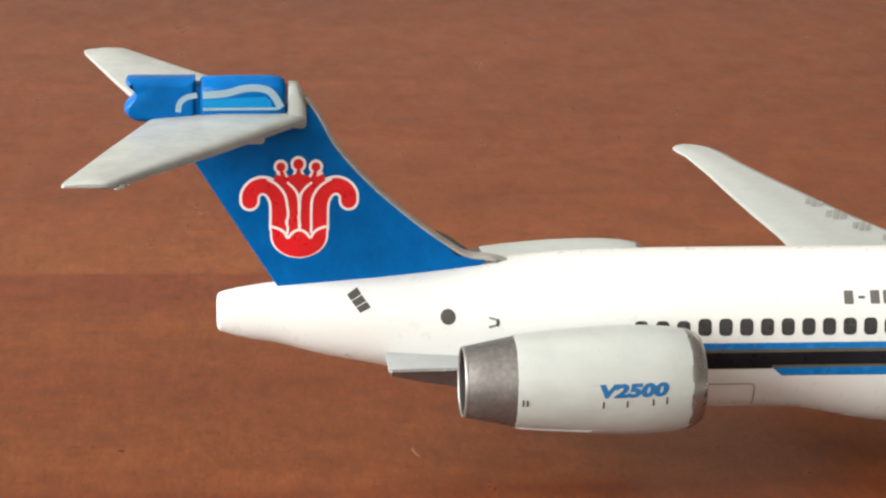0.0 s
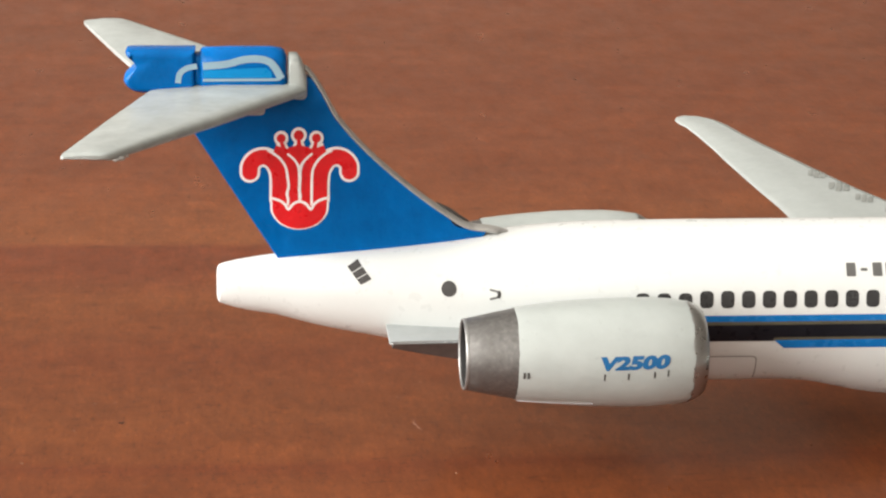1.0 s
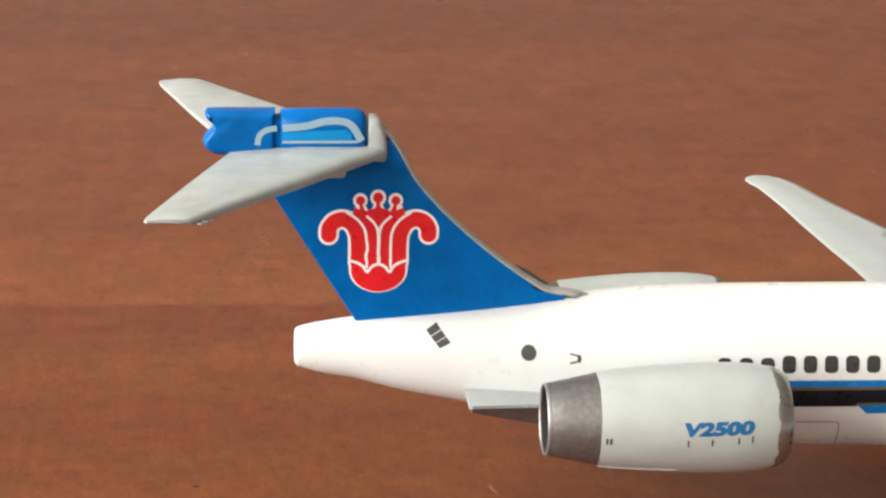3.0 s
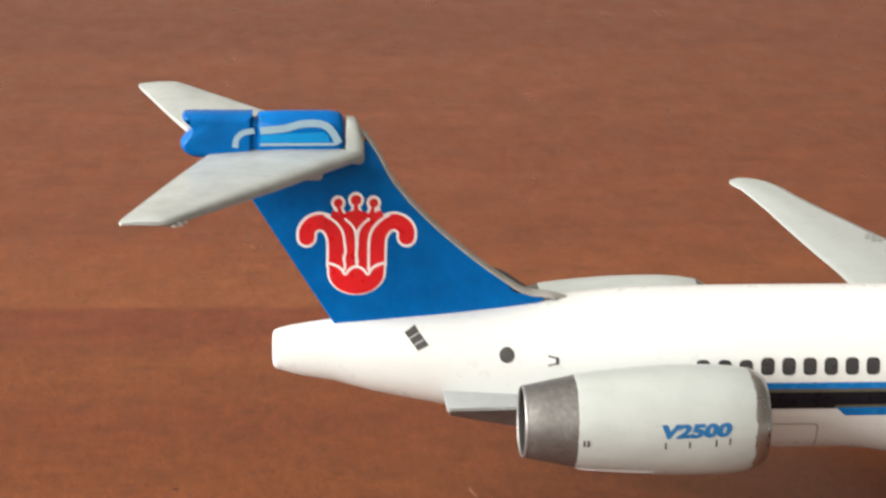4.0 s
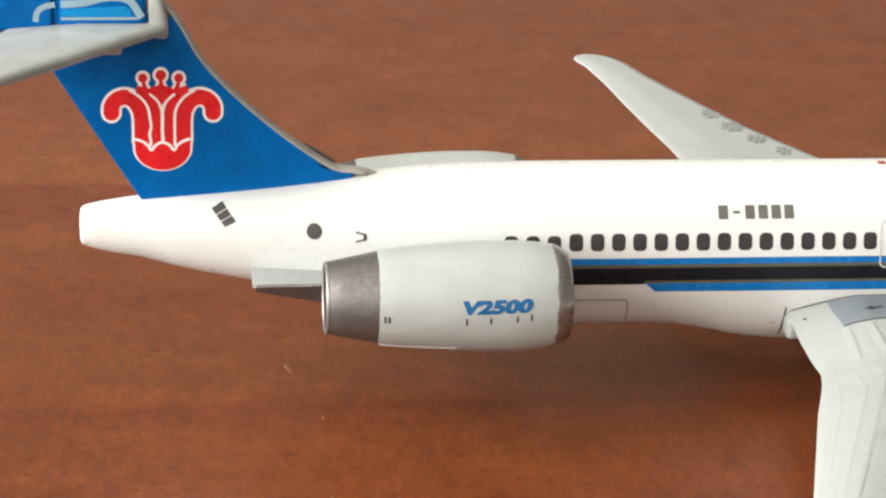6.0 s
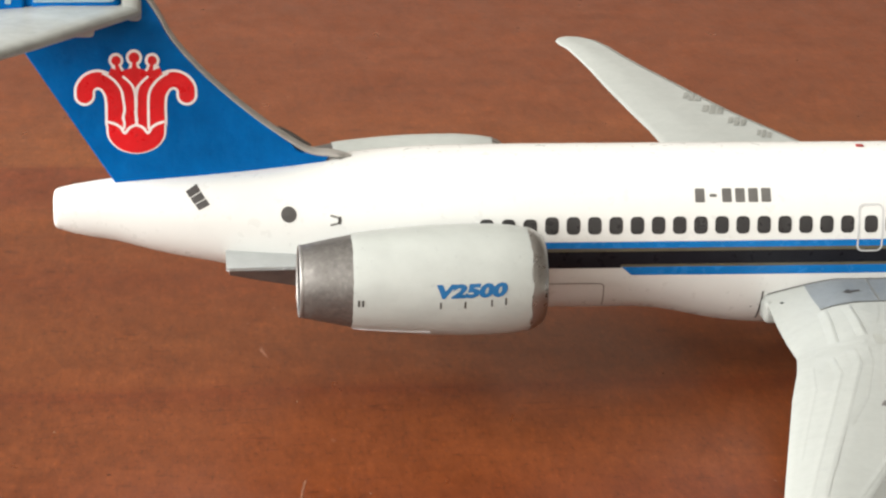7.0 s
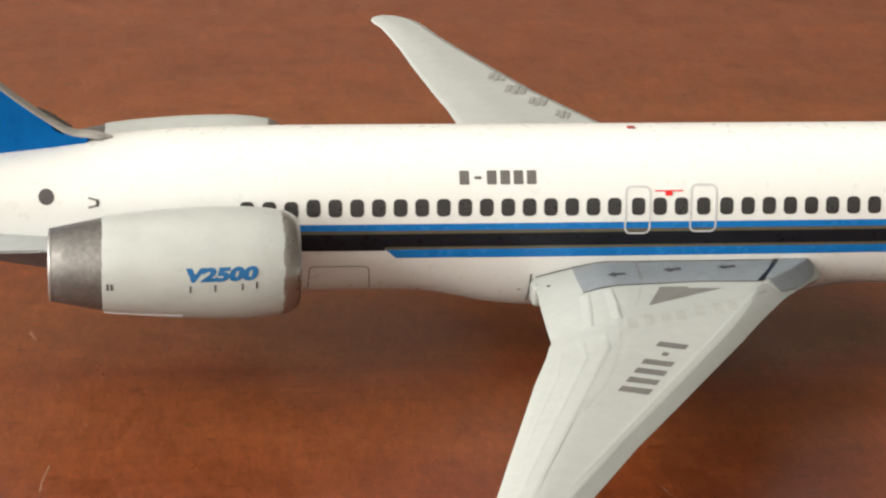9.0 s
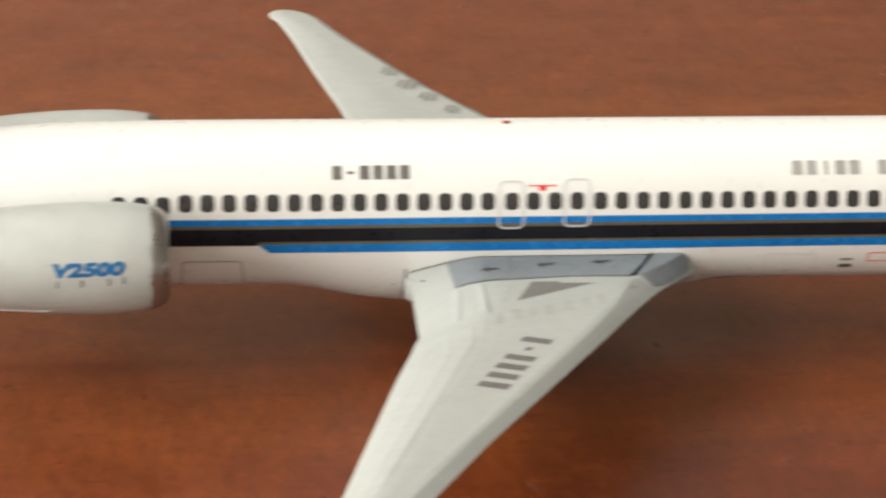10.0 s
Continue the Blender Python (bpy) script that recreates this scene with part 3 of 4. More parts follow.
def rear_cap():
    """The tail of the cap: a block with well rounded edges, cut by a notch into an upper and a lower tip."""
    low = [(-1.36, 21.42), (-3.2, 21.40), (-4.1, 21.40), (-4.7, 21.46), (-5.15, 21.70), (-5.38, 22.02), (-5.36, 22.34), (-5.12, 22.62), (-4.82, 22.86)]
    high = [(-4.74, 23.02), (-4.84, 23.2), (-5.12, 23.42), (-5.28, 23.66), (-5.22, 23.86), (-4.95, 23.95), (-3.2, 23.96), (-1.36, 23.96)]
    outline = [Vector(p) for p in smooth_path(low + high, 4)]
    n = len(outline)
    notch = Vector((-4.78, 22.94))
    inward = []
    for k in range(n):
        d = (outline[(k + 1) % n] - outline[k - 1]).normalized()
        w = min(1.0, 0.1 + (outline[k] - notch).length / 1.1)
        inward.append(w * Vector((d.y, -d.x)) if 0 < k < n - 1 else Vector((-0.7, 0.7 if k == 0 else -0.7)))
    rings = []
    edge = ((0.96, 0.42), (0.945, 0.32), (0.88, 0.21), (0.76, 0.12), (0.58, 0.05), (0.3, 0.01))
    for y, inset in [(-a, b) for a, b in edge] + list(edge[::-1]):
        rings.append([(p.x + q.x * inset, y, p.y + q.y * inset) for p, q in zip(outline, inward)])
    part("rear_cap", loft(rings), BLUE, cap, "", MM, 60)


rear_cap()
part("nose_cap", loft([cap_ring(3.80, 21.2, 23.4, 0.75, 0.6), cap_ring(3.88, 21.1, 23.58, 0.92, 0.6), cap_ring(4.32, 21.0, 23.58, 0.95, 0.6), cap_ring(4.6, 20.98, 23.2, 0.93, 0.6), cap_ring(4.78, 21.0, 22.65, 0.85, 0.6), cap_ring(4.88, 21.15, 22.2, 0.65, 0.45)]), GREY, cap, "pale grey front of the fin cap", MM, 60)


def on_cap(gap):
    return lambda x, z: Vector((x, -(0.985 + gap), z))


part("scroll_line", line(smooth_path([(-2.37, 22.1), (-2.27, 22.62), (-1.89, 22.95), (-1.3, 23.08)], 4), 0.32, lambda x, z: Vector((x, -0.96 - 0.012, z))), SCROLLGREY, cap, "", MM, 0, False)
part("scroll_line", line(smooth_path([(-0.98, 23.08), (0.32, 23.2), (1.27, 23.45), (2.07, 23.5), (2.7, 23.35), (3.08, 22.95), (3.3, 22.55), (3.44, 22.35)], 4), 0.42, on_cap(0.012)), SCROLLGREY, cap, "", MM, 0, False)
part("scroll_line", line([(-0.98, 22.28), (3.2, 22.3)], 0.16, on_cap(0.016)), SCROLLGREY, cap, "", MM, 0, False)
part("light_panel", sheet([(-0.95, 22.84), (2.55, 23.0), (2.85, 22.75), (2.9, 22.4), (-0.95, 22.38)], on_cap(0.009)), SKYBLUE, cap, "", MM, 0, False)


def tail_half(s):
    rings = []
    for y, le, te, z, th in ((0.5, 4.9, -3.5, 21.7, 0.70), (1.2, 4.7, -3.95, 21.72, 0.68), (8, -0.15, -6.12, 21.84, 0.6), (14.6, -5.15, -8.1, 21.97, 0.46), (15.15, -5.6, -8.2, 21.98, 0.42), (15.4, -6.1, -8.05, 21.98, 0.2)):
        c = le - te
        prof = [(te, 0.0), (te + 0.08 * c, 0.10 * th), (te + 0.45 * c, 0.42 * th), (le - 0.16 * c, 0.42 * th), (le - 0.07 * c, 0.35 * th), (le - 0.025 * c, 0.2 * th), (le - 0.004 * c, 0.0), (le, -0.25 * th), (le - 0.01 * c, -0.45 * th), (le - 0.04 * c, -0.58 * th), (le - 0.2 * c, -0.6 * th), (te + 0.4 * c, -0.45 * th), (te + 0.05 * c, -0.45 * th), (te, -0.42 * th)]
        rings.append([(x, s * y, z + dz) for x, dz in prof])
    ob = part("tailplane", loft(rings), TAILGREY, plane, "pale grey tailplane", MM, 32)
    if s < 0:
        rnd = random.Random(3)
        for cx, cy, size in ((-5.25, -14.75, 0.16), (-4.95, -14.35, 0.1), (-5.45, -15.05, 0.1)):
            bm = bmesh.new()
            bmesh.ops.create_icosphere(bm, subdivisions=2, radius=size)
            for v in bm.verts:
                v.co = Vector((v.co.x * 1.5 + cx, v.co.y + cy, 21.72 + v.co.z * 0.7)) + Vector((rnd.uniform(-1, 1), rnd.uniform(-1, 1), rnd.uniform(-1, 1))) * size * 0.18
            part("paint_chip", bm, EDGEGREY, ob)
    # hinge fairing under the leading edge
    part("hinge_fairing", box((0.7, s * 4.0 - 0.4, 21.08), (2.4, s * 4.0 + 0.4, 21.7), 0.26, 3), GREY, ob)
    return ob


tail_half(-1)
tail_half(1)

# ---- engines on their pylons ----
ENG = [(13.30, 1.93), (13.42, 2.0), (14.4, 2.2), (15.4, 2.40), (16.15, 2.54)]
COWL = [(16.12, 2.58), (16.3, 2.62), (17.5, 2.77), (19, 2.91), (20.6, 3.02), (22.3, 3.07), (23.8, 3.07), (25.0, 2.99), (25.92, 2.84)]
LIP = [(25.84, 2.885), (25.95, 2.865), (26.25, 2.73), (26.5, 2.58), (26.72, 2.40), (26.78, 2.25), (26.7, 2.12), (26.3, 2.02), (25.2, 1.95), (24.0, 1.95)]


def turned(profile, cy, cz, caps=False, n=56, ragged=0.0):
    rings = [[(x, cy + r * math.cos(2 * math.pi * k / n), cz + r * math.sin(2 * math.pi * k / n)) for k in range(n)] for x, r in profile]
    if ragged:
        rings[0] = [(x + random.uniform(-ragged, ragged), y, z) for x, y, z in rings[0]]
    return loft(rings, caps)


def engine(s):
    cy, cz = s * 8.0, 8.33 if s < 0 else 8.46
    cowl = part("engine", turned(COWL, cy, cz, ragged=0.03), GREY, plane, "pale grey engine cowling", MM, 50)
    part("intake_lip", turned(LIP, cy, cz, ragged=0.07), LIPMETAL, cowl, "dull metal intake lip", MM, 50)
    part("fan", turned([(24.4, 1.95), (24.4, 0.7), (24.9, 0.45), (25.3, 0.05)], cy, cz), DARK, cowl)
    inner = [(16.15, 2.54), (16.15, 2.2), (14.2, 1.85), (13.6, 1.80), (13.36, 1.83), (13.30, 1.93)]
    part("exhaust_nozzle", turned(ENG + [], cy, cz), EXHAUST, cowl, "worn dark silver exhaust nozzle", MM, 50)
    part("nozzle_rim", turned([(13.44, 2.02), (13.33, 2.015), (13.27, 1.98), (13.25, 1.94), (13.28, 1.90), (13.36, 1.88)], cy, cz, ragged=0.03), RIMMETAL, cowl, "bright worn rim of the exhaust", MM, 50)
    part("nozzle_lining", turned(inner[1:], cy, cz), NOZZLE_SHADE, cowl, "", MM, 50)
    part("exhaust_plug", turned([(16.1, 2.3), (16.0, 1.2), (14.6, 0.9), (13.5, 0.05)], cy, cz), NOZZLE_SHADE, cowl)
    return cowl


def pylon(s):
    top = [(9.45, -1.6), (9.42, -5.35), (10.6, -5.25), (13.4, -5.15), (16, -6.2), (22, -6.2), (25.5, -5.6), (26.4, -4.4), (26.4, -2.6), (13, -1.4)]
    bm = bmesh.new()
    ring = lambda z, inset: [bm.verts.new((x, -s * (y + inset if y < -4 else y), z)) for x, y in top]
    a, b = ring(8.12, 0.0), ring(7.93, 0.05)
    bm.faces.new(a)
    bm.faces.new(b[::-1])
    for i in range(len(top)):
        j = (i + 1) % len(top)
        bm.faces.new((a[i], b[i], b[j], a[j]))
    ob = part("pylon", bm, PYLON, plane, "grey engine pylon", MM, 30)
    # the underside slopes in towards the fuselage and deepens forward; its dark paint stands for shade
    low = [(9.6, -2.2, -2.2, 7.5), (9.6, -5.25, -4.8, 7.52), (11.5, -5.22, -4.3, 6.95), (13.4, -5.2, -3.95, 6.5), (24, -5.7, -4.4, 6.4), (25, -4.0, -3.4, 6.4), (25, -2.6, -2.6, 6.4)]
    bm = bmesh.new()
    a = [bm.verts.new((x, -s * y, 7.93)) for x, y, _, _ in low]
    b = [bm.verts.new((x, -s * y, z)) for x, _, y, z in low]
    bm.faces.new(a)
    bm.faces.new(b[::-1])
    for i in range(len(low)):
        j = (i + 1) % len(low)
        bm.faces.new((a[i], b[i], b[j], a[j]))
    part("pylon_underside", bm, UNDERGREY, ob, "underside of the pylon, its shade in dark paint", MM, 30)
    return ob


def chip(x, y, z, size):
    bm = bmesh.new()
    bmesh.ops.create_icosphere(bm, subdivisions=1, radius=size)
    for v in bm.verts:
        v.co = Vector((v.co.x * random.uniform(0.7, 2.2) + x, v.co.y * 0.6 + y, v.co.z * random.uniform(0.4, 1.0) + z))
    return bm


near_engine = engine(-1)
engine(1)
near_pylon = pylon(-1)
pylon(1)
for cx, cy, size in ((9.55, -5.33, 0.09), (12.6, -5.2, 0.08), (13.1, -5.18, 0.05)):
    part("paint_chip", chip(cx, cy, 8.0, size), OUTLINE, near_pylon)


def on_cowl(gap):
    """Lays (x, z) on the outer side of the near engine."""
    xs, rs = [p[0] for p in COWL], [p[1] for p in COWL]
    def place(x, z):
        r = curve_at(xs, rs, x) + gap
        dz = z - 8.33
        return Vector((x, -8.0 - math.sqrt(max(0.01, r * r - dz * dz)), z))
    return place


def lettering(text, x0, z0, height, length, lean, place, material, name, parent, bold=0.0):
    """Raised print from the built-in font, laid on a surface."""
    cu = bpy.data.curves.new(name, "FONT")
    cu.body, cu.size, cu.shear, cu.offset, cu.resolution_u = text, 1.0, 0.0, bold, 3
    tmp = bpy.data.objects.new(name, cu)
    scene.collection.objects.link(tmp)
    bpy.context.view_layer.update()
    me = bpy.data.meshes.new_from_object(tmp.evaluated_get(bpy.context.evaluated_depsgraph_get()))
    bpy.data.objects.remove(tmp)
    bm = bmesh.new()
    bm.from_mesh(me)
    bpy.data.meshes.remove(me)
    bmesh.ops.triangulate(bm, faces=bm.faces[:])
    xs, zs = [v.co.x for v in bm.verts], [v.co.y for v in bm.verts]
    sx, sz = length / (max(xs) - min(xs)), height / (max(zs) - min(zs))
    for v in bm.verts:
        u, w = (v.co.x - min(xs)) * sx, (v.co.y - min(zs)) * sz
        v.co = place(x0 + u + lean * w, z0 + w + 0.03 * u)
    return part(name, bm, material, parent, "", MM, 0, False)


lettering("V2500", 20.36, 8.36, 0.80, 3.95, 0.25, on_cowl(0.02), LETTERBLUE, "lettering", near_engine, 0.06)
for tx, tz in ((20.8, 7.98), (22.12, 8.03), (23.57, 8.12), (24.33, 8.2)):
    part("cowl_tick", line([(tx, tz - 0.2), (tx, tz + 0.2)], 0.09, on_cowl(0.02)), INK, near_engine, "", MM, 0, False)
for tx in (16.4, 16.62):
    part("cowl_tick", line([(tx, 7.82), (tx, 8.2)], 0.11, on_cowl(0.02)), INK, near_engine, "", MM, 0, False)


def cowl_burr():
    """A thin moulding burr low on the near side of the cowling, its caught light painted paler."""
    xs, rs = [p[0] for p in COWL], [p[1] for p in COWL]
    rings = []
    for x in np.arange(16.2, 20.6, 0.3):
        r = curve_at(xs, rs, float(x))
        low = math.asin(2.31 / r)
        rings.append([(float(x), -8.0 - q * math.cos(a), 8.33 - q * math.sin(a)) for a, q in ((low - 0.042, r - 0.02), (low, r + 0.045), (low + 0.042, r - 0.02))])
    part("cowl_burr", loft(rings), OUTLINE, near_engine, "", MM, 0)


cowl_burr()

# ---- wings ----
NEAR = [(3.4, 57.75, 40.55), (4.5, 57.3, 40.6), (5.2, 56.85, 40.6), (6, 56.25, 40.58), (8.5, 54.3, 40.45), (10, 53.4, 40.35), (12.9, 51.7, 40.13), (13.4, 51.4, 40.05), (16.1, 49.85, 39.35), (20, 47.5, 38.1), (24.4, 44.85, 36.85), (30, 41.4, 35.25), (35.5, 38.3, 33.7), (40, 35.7, 32.45), (41.2, 34.5, 32.5), (41.8, 33.6, 32.7)]
FAR = [(3.4, 57.8, 40.6), (4.5, 57.2, 40.5), (10, 54.3, 40.25), (16.1, 51.1, 39.75), (21, 48.45, 39.15), (23.4, 47.1, 38.87), (26.7, 45.3, 38.3), (30.3, 43.7, 37.75), (33.2, 42.45, 37.33), (36.3, 41.1, 36.95), (39.1, 40.0, 36.5), (41.5, 39.22, 36.0), (42.3, 38.85, 35.6), (43.1, 38.4, 35.4), (43.7, 37.6, 35.6), (44.0, 36.5, 35.95)]


def wing_z(y):
    return 6.42 + 0.036 * abs(y)


def chord_at(y):
    """Leading and trailing edge of the wing on the side of y."""
    plan, a = (NEAR if y < 0 else FAR), abs(y)
    return tuple(float(np.interp(a, [p[0] for p in plan], [p[k] for p in plan])) for k in (1, 2))


def droop(x, y):
    """The rear of the wing falls away to the trailing edge, the inboard flap more than the rest."""
    a = abs(y)
    te = chord_at(y)[1]
    fall = float(np.interp(a, [3.4, 4.5, 6.5, 9.9, 12.7, 13.3, 14.8, 40, 43.7], [0.85, 1.35, 1.75, 1.75, 1.5, 1.4, 1.1, 0.75, 0.4]))
    width = float(np.interp(a, [4, 13, 14.5, 40, 43.7], [4.2, 4.0, 4.0, 1.7, 0.8]))
    return fall * (1.0 if y < 0 else 0.3) * min(1.0, max(0.0, (te + width - x) / width)) ** 1.5


def skin(x, y):
    """Height of the upper skin, the leading-edge bevel included."""
    a = abs(y)
    le, te = chord_at(y)
    bev, m = bevel_of(y, le - te)
    return wing_z(a) - droop(x, y) + float(np.interp(x, [le - bev, le - 0.9 * bev, le - 0.28 * bev, le], [0, -0.03, -0.45 * m, -0.66 * m]))


def bevel_of(y, chord):
    """Width and depth factor of the bevel along the leading edge, which is slighter on the far wing."""
    slight, y = (1.0 if y < 0 else 0.4), abs(y)
    th = float(np.interp(y, [4, 16, 40, 43.7], [1.9, 1.15, 0.5, 0.3]))
    width = float(np.interp(y, [4, 6, 8.5, 11, 14, 30], [0.9, 1.3, 1.8, 1.25, 0.95, 0.85]))
    return min(slight * width, 0.25 * chord), slight * min(float(np.interp(y, [4, 6, 12, 24, 40], [1.7, 1.3, 0.75, 0.46, 0.3])), 1.05 * th)


def wing(s, plan):
    rings = []
    ys = []
    for (a, _, _), (b, _, _) in zip(plan, plan[1:]):
        n = max(1, int((b - a) / 1.2))
        ys += [a + (b - a) * k / n for k in range(n)]
    ys.append(plan[-1][0])
    for y in ys:
        le, te = chord_at(s * y)
        c, zt = le - te, wing_z(y)
        th = float(np.interp(y, [4, 16, 40, 43.7], [1.9, 1.15, 0.5, 0.3]))
        bev, m = bevel_of(s * y, c)
        tk = float(np.interp(y, [3.4, 4.3, 5.2, 16, 40], [1.5, 0.9, 0.3, 0.2, 0.12]))
        xs = [te + (c - bev) * f for f in (0, 0.03, 0.07, 0.12, 0.18, 0.25, 0.33, 0.42, 0.55, 0.7, 0.86, 0.95, 1)]
        ring = [(x, s * y, zt - droop(x, s * y) - (0.05 if i == 0 else 0.0)) for i, x in enumerate(xs)]
        low = max(th * 0.95, droop(te + 0.15 * c, s * y) + 0.3)
        ring += [(le - 0.9 * bev, s * y, zt - 0.03), (le - 0.28 * bev, s * y, zt - 0.45 * m), (le, s * y, zt - 0.66 * m), (le - 0.3 * bev, s * y, zt - 0.88 * m), (le - 0.15 * c, s * y, zt - th), (te + 0.4 * c, s * y, zt - low), (te + (0.0 if y < 5.2 else 0.2), s * y, zt - droop(te, s * y) - tk)]
        rings.append(ring)
    return part("wing", loft(rings), WINGGREY, plane, "pale grey wing", MM, 48)


near_wing = wing(-1, NEAR)
far_wing = wing(1, FAR)


def on_wing(gap, s=-1):
    return lambda x, y: Vector((x, y, skin(x, y) + gap))


def wing_print(name, outline, material, gap=0.009, fine=0.6, owner=None, s=-1):
    return part(name, sheet(outline, on_wing(gap, s), fine), material, owner or near_wing, "", MM, 0, False)


wing_print("walkway", [(42.75, -7.85), (44.25, -8.12), (46.05, -7.98), (46.3, -4.2), (42.75, -4.0)], WALK, 0.02, 0.3)
wing_print("walkway", [(46.15, -7.96), (49.5, -7.6), (52.75, -7.7), (54.75, -3.8), (46.42, -4.1)], WALK)
wing_print("root_patch", [(53.25, -7.45), (54.0, -8.3), (55.1, -7.3), (55.9, -6.3), (56.5, -5.5), (56.95, -4.7), (57.05, -3.9), (55.2, -3.7)], WALK, 0.07, 0.2)
part("seam", line([(52.85, -7.85), (53.95, -5.9), (54.9, -3.75)], 0.30, on_wing(0.06)), BLACK, near_wing, "", MM, 0, False)
part("seam", line([(52.95, -7.95), (53.5, -8.12), (54.05, -8.5)], 0.13, on_wing(0.05)), OUTLINE, near_wing, "", MM, 0, False)
part("seam", line([(42.72, -7.93), (44.25, -8.2), (46.1, -8.06), (49.5, -7.68), (52.8, -7.8)], 0.11, on_wing(0.014)), INK, near_wing, "", MM, 0, False)
part("seam", line([(46.1, -8.0), (46.36, -4.3)], 0.05, on_wing(0.014)), MARKGREY, near_wing, "", MM, 0, False)
root = []
for x in np.arange(40.7, 55.2, 0.7):
    z = wing_z(4.1) - droop(float(x), -4.1)
    root.append((float(x), on_side(0.07)(float(x), z).y))
part("seam", line(root, 0.11, on_wing(0.03)), INK, near_wing, "", MM, 0, False)
for ax, ay in ((44.34, -6.45), (47.68, -5.75), (50.95, -5.4)):
    head = [(0, 0), (0.46, -0.36), (0.46, -0.10), (1.08, 0.08), (1.08, 0.34), (0.46, 0.18), (0.46, 0.42)]
    wing_print("arrow", [(ax + u, ay + v) for u, v in head], INK, 0.045, 0)
wing_print("grey_wedge", [(45.72, -11.44), (46.96, -8.48), (48.5, -8.5), (48.6, -8.75), (50.43, -8.82)], MARKGREY)
for mx, my in ((44.3, -14.1), (45.29, -13.61), (46.3, -13.23), (47.18, -13.01), (48.36, -12.36), (49.45, -11.97), (50.4, -11.5)):
    wing_print("faint_panel", [(mx + u + 0.12 * v, my + v) for u, v in rounded(0, 0, 0.55, 1.6, 0.2)], FAINT, 0.009, 0.5)
# registration on the wing, as plain bars
for k in range(6):
    f = (k + 0.5) / 6
    cx, cy = 46.05 + (42.25 - 46.05) * f, -16.9 + (-24.1 + 16.9) * f
    u, v = Vector((-3.8, -7.2)).normalized(), Vector((1.52, -0.64)).normalized()
    hw, hh = (0.38, 0.78) if k != 1 else (0.26, 0.16)
    wing_print("lettering_bar", [tuple(Vector((cx, cy)) + u * a + v * b) for a, b in ((-hw, -hh), (hw, -hh), (hw, hh), (-hw, hh))], BARINK, 0.009, 0)
# moulded flap and slat lines: low steps that fade out at both ends
def wing_step(path, width, height, material=None):
    n = 20
    pts = []
    for (x0, y0), (x1, y1) in zip(path, path[1:]):
        pts += [(x0 + (x1 - x0) * k / n, y0 + (y1 - y0) * k / n) for k in range(n)]
    pts.append(path[-1])
    height *= 0.4
    left, right = strip(pts, width)
    m = len(pts)
    fade = [min(1.0, min(i, m - 1 - i) / 3) for i in range(m)]
    bm = bmesh.new()
    rows = []
    for f, g in ((0.0, -0.02), (0.22, 1.0), (0.45, 0.75), (1.0, -0.02)):
        rows.append([bm.verts.new(on_wing(-0.004 + height * g * w)(*(a + (b - a) * f))) for a, b, w in zip(left, right, fade)])
    for a, b in zip(rows, rows[1:]):
        for i in range(m - 1):
            bm.faces.new((a[i], a[i + 1], b[i + 1], b[i]))
    part("flap_line", bm, material or WINGGREY, near_wing, "", MM, 60, False)


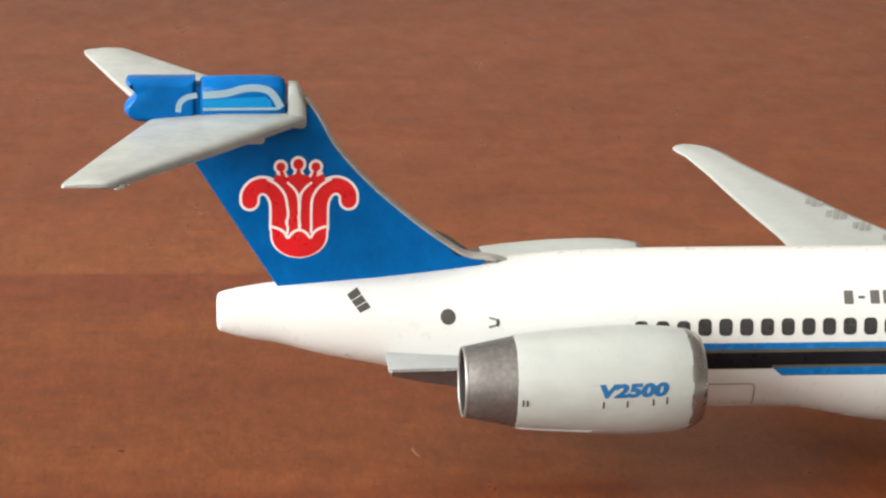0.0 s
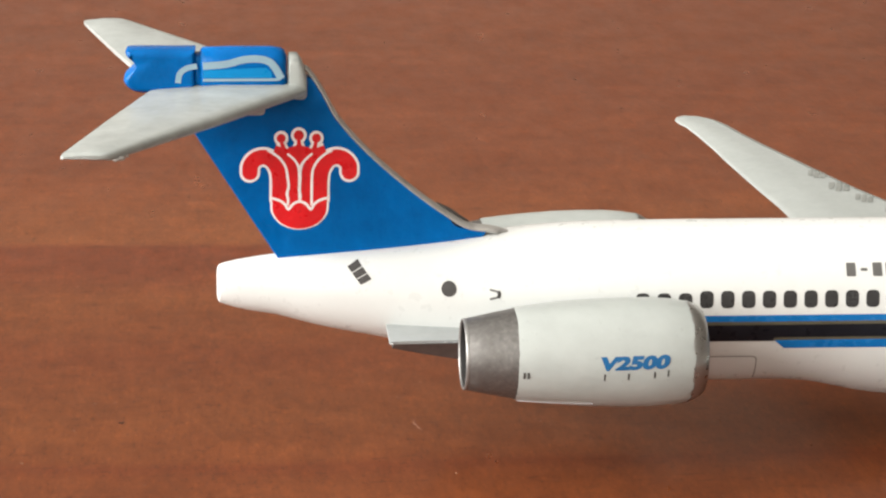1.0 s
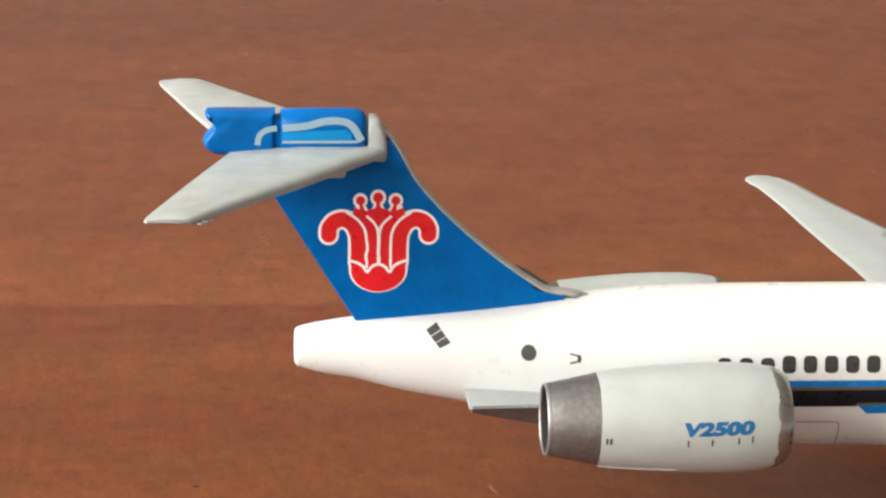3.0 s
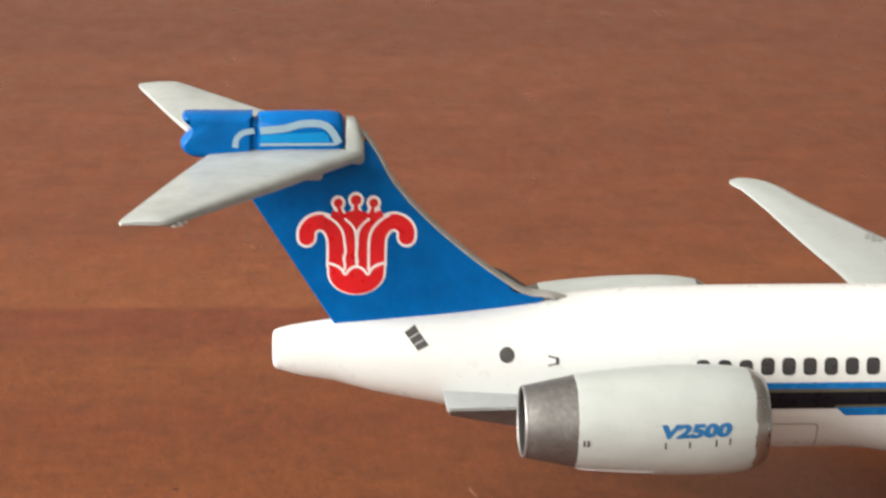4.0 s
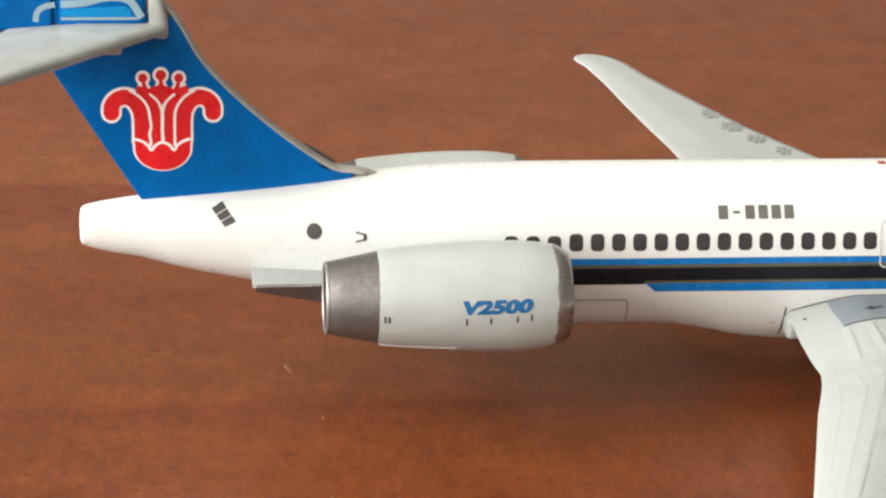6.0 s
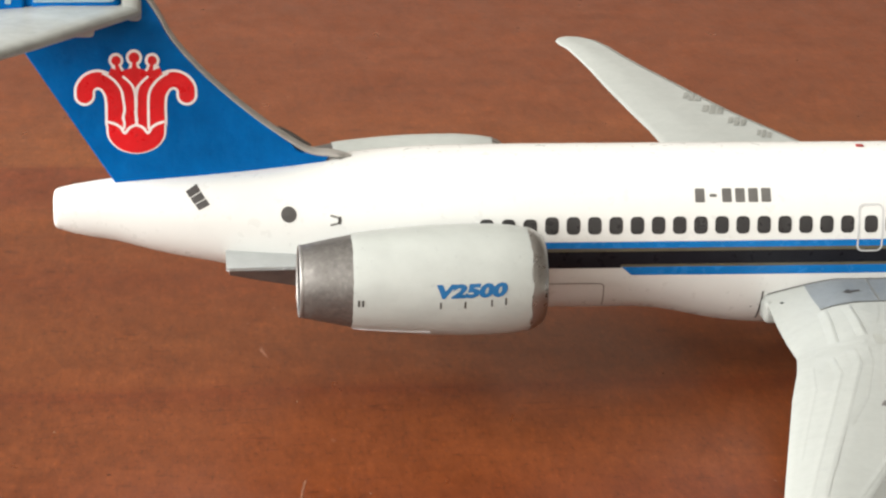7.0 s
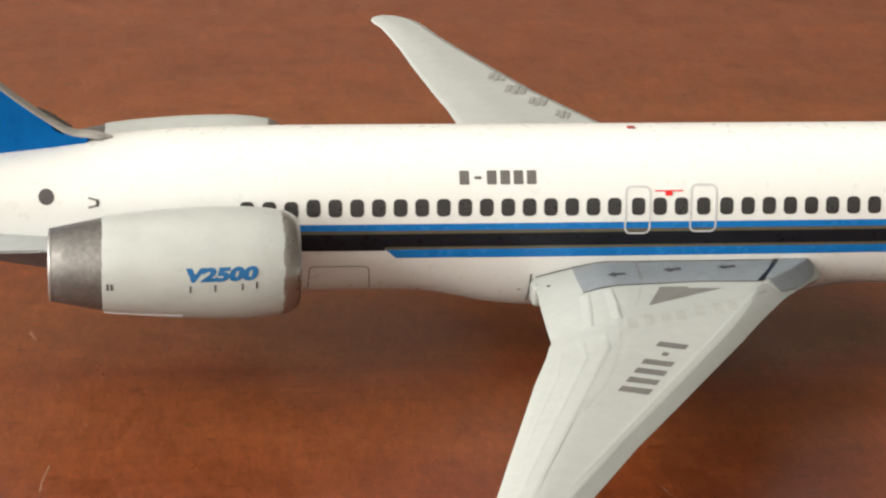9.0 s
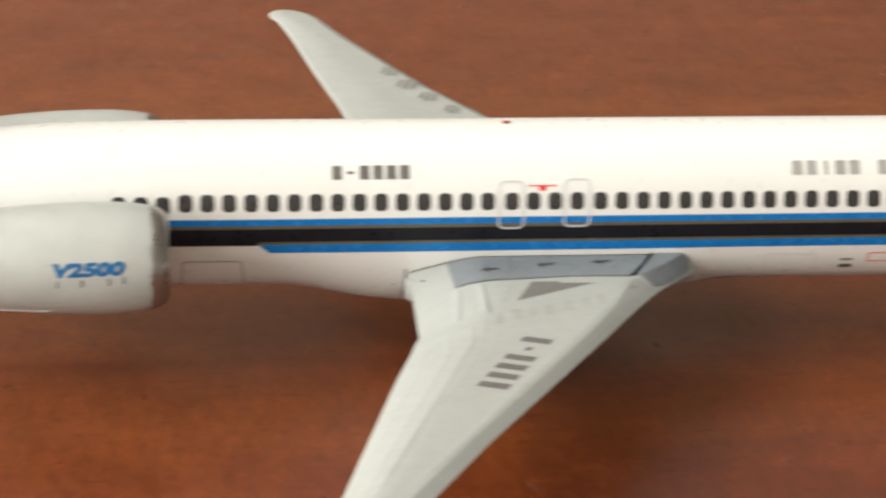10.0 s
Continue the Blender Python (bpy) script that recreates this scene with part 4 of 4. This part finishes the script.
for ridge, wide, high in (
    ([(42.75, -8.15), (42.5, -10.4), (42.0, -13.6)], 0.6, 0.14),
    ([(44.0, -8.4), (43.85, -10.8), (43.6, -13.3)], 0.6, 0.14),
    ([(45.75, -8.3), (45.3, -10.0), (44.75, -11.6)], 0.5, 0.04),
    ([(40.2, -13.25), (40.9, -13.35), (41.7, -13.55), (42.6, -13.95), (43.6, -14.2)], 0.5, 0.02),
    ([(42.5, -15.0), (42.15, -17.5), (40.3, -22.6), (38.3, -27.7), (36.4, -32.6), (34.3, -38.4)], 0.6, 0.045),
    ([(41.2, -15.6), (40.9, -18.5), (38.9, -24.0), (36.6, -30.2), (34.0, -37.5)], 0.5, 0.05),
    ([(43.3, -15.0), (43.0, -17.2), (41.3, -22.3), (39.4, -26.0)], 0.4, 0.02),
    ([(40.1, -16.0), (39.2, -20.0), (37.6, -24.6), (36.0, -29.4)], 0.4, 0.035),
    ([(39.0, -20.6), (40.6, -21.2)], 0.35, 0.04),
    ([(37.0, -27.0), (38.7, -26.6)], 0.35, 0.04),
    ([(35.6, -31.4), (37.0, -31.0)], 0.35, 0.035),
):
    wing_step(ridge, wide, high)
part("root_fairing", box((40.42, -4.7, 4.0), (41.5, -3.3, 5.35), 0.3, 4), WINGGREY, near_wing)
# a low ridge along the bevel of the leading edge
wing_step([(52.9, -8.7), (51.9, -9.9), (48.35, -16.1), (43.45, -24.4), (36.9, -35.5)], 0.42, 0.05)
part("paint_chip", chip(41.3, -5.1, skin(41.3, -5.1) + 0.02, 0.09), BLACK, near_wing)
part("paint_chip", chip(39.7, -4.05, 4.9, 0.06), INK, body)
# lettering on the far wing, as plain bars
for cx, cy, a, b in ((43.1, 29.5, 0.8, 0.82), (44.0, 26.7, 0.95, 0.88), (45.15, 24.2, 0.78, 0.8), (46.45, 21.6, 0.6, 0.7)):
    for k in (-1, 0, 1):
        mx, my, h = cx + 0.5 * a * k, cy - 0.25 * k, b * (1.1 if k == 0 else 0.8)
        wing_print("lettering_bar", [(mx + u + 0.3 * v, my + v) for u, v in ((-0.22 * a, -h), (0.22 * a, -h), (0.22 * a, h), (-0.22 * a, h))], FARINK, 0.03, 0.3, far_wing, 1)

# ---- landing gear under the wings and the nose ----
def gear(x, y, z_top, r, gap):
    leg = part("landing_gear", loft([[(x + 0.45 * math.cos(a), y + 0.45 * math.sin(a), z) for a in np.linspace(0, 2 * math.pi, 12, endpoint=False)] for z in (r * 0.8, z_top)]), LIPMETAL, plane, "metal landing gear leg")
    for sy in (-1, 1):
        rings = []
        for dy, rr in ((-0.45, r * 0.55), (-0.42, r * 0.9), (-0.2, r), (0.2, r), (0.42, r * 0.9), (0.45, r * 0.55)):
            rings.append([(x + rr * math.cos(a), y + sy * gap + dy, r + rr * math.sin(a)) for a in np.linspace(0, 2 * math.pi, 24, endpoint=False)])
        part("wheel", loft(rings), RUBBER, leg, "black wheel")


gear(45.5, -6.2, 5.4, 1.35, 0.75)
gear(45.5, 6.2, 5.4, 1.35, 0.75)
gear(97.5, 0.0, 4.4, 0.95, 0.6)
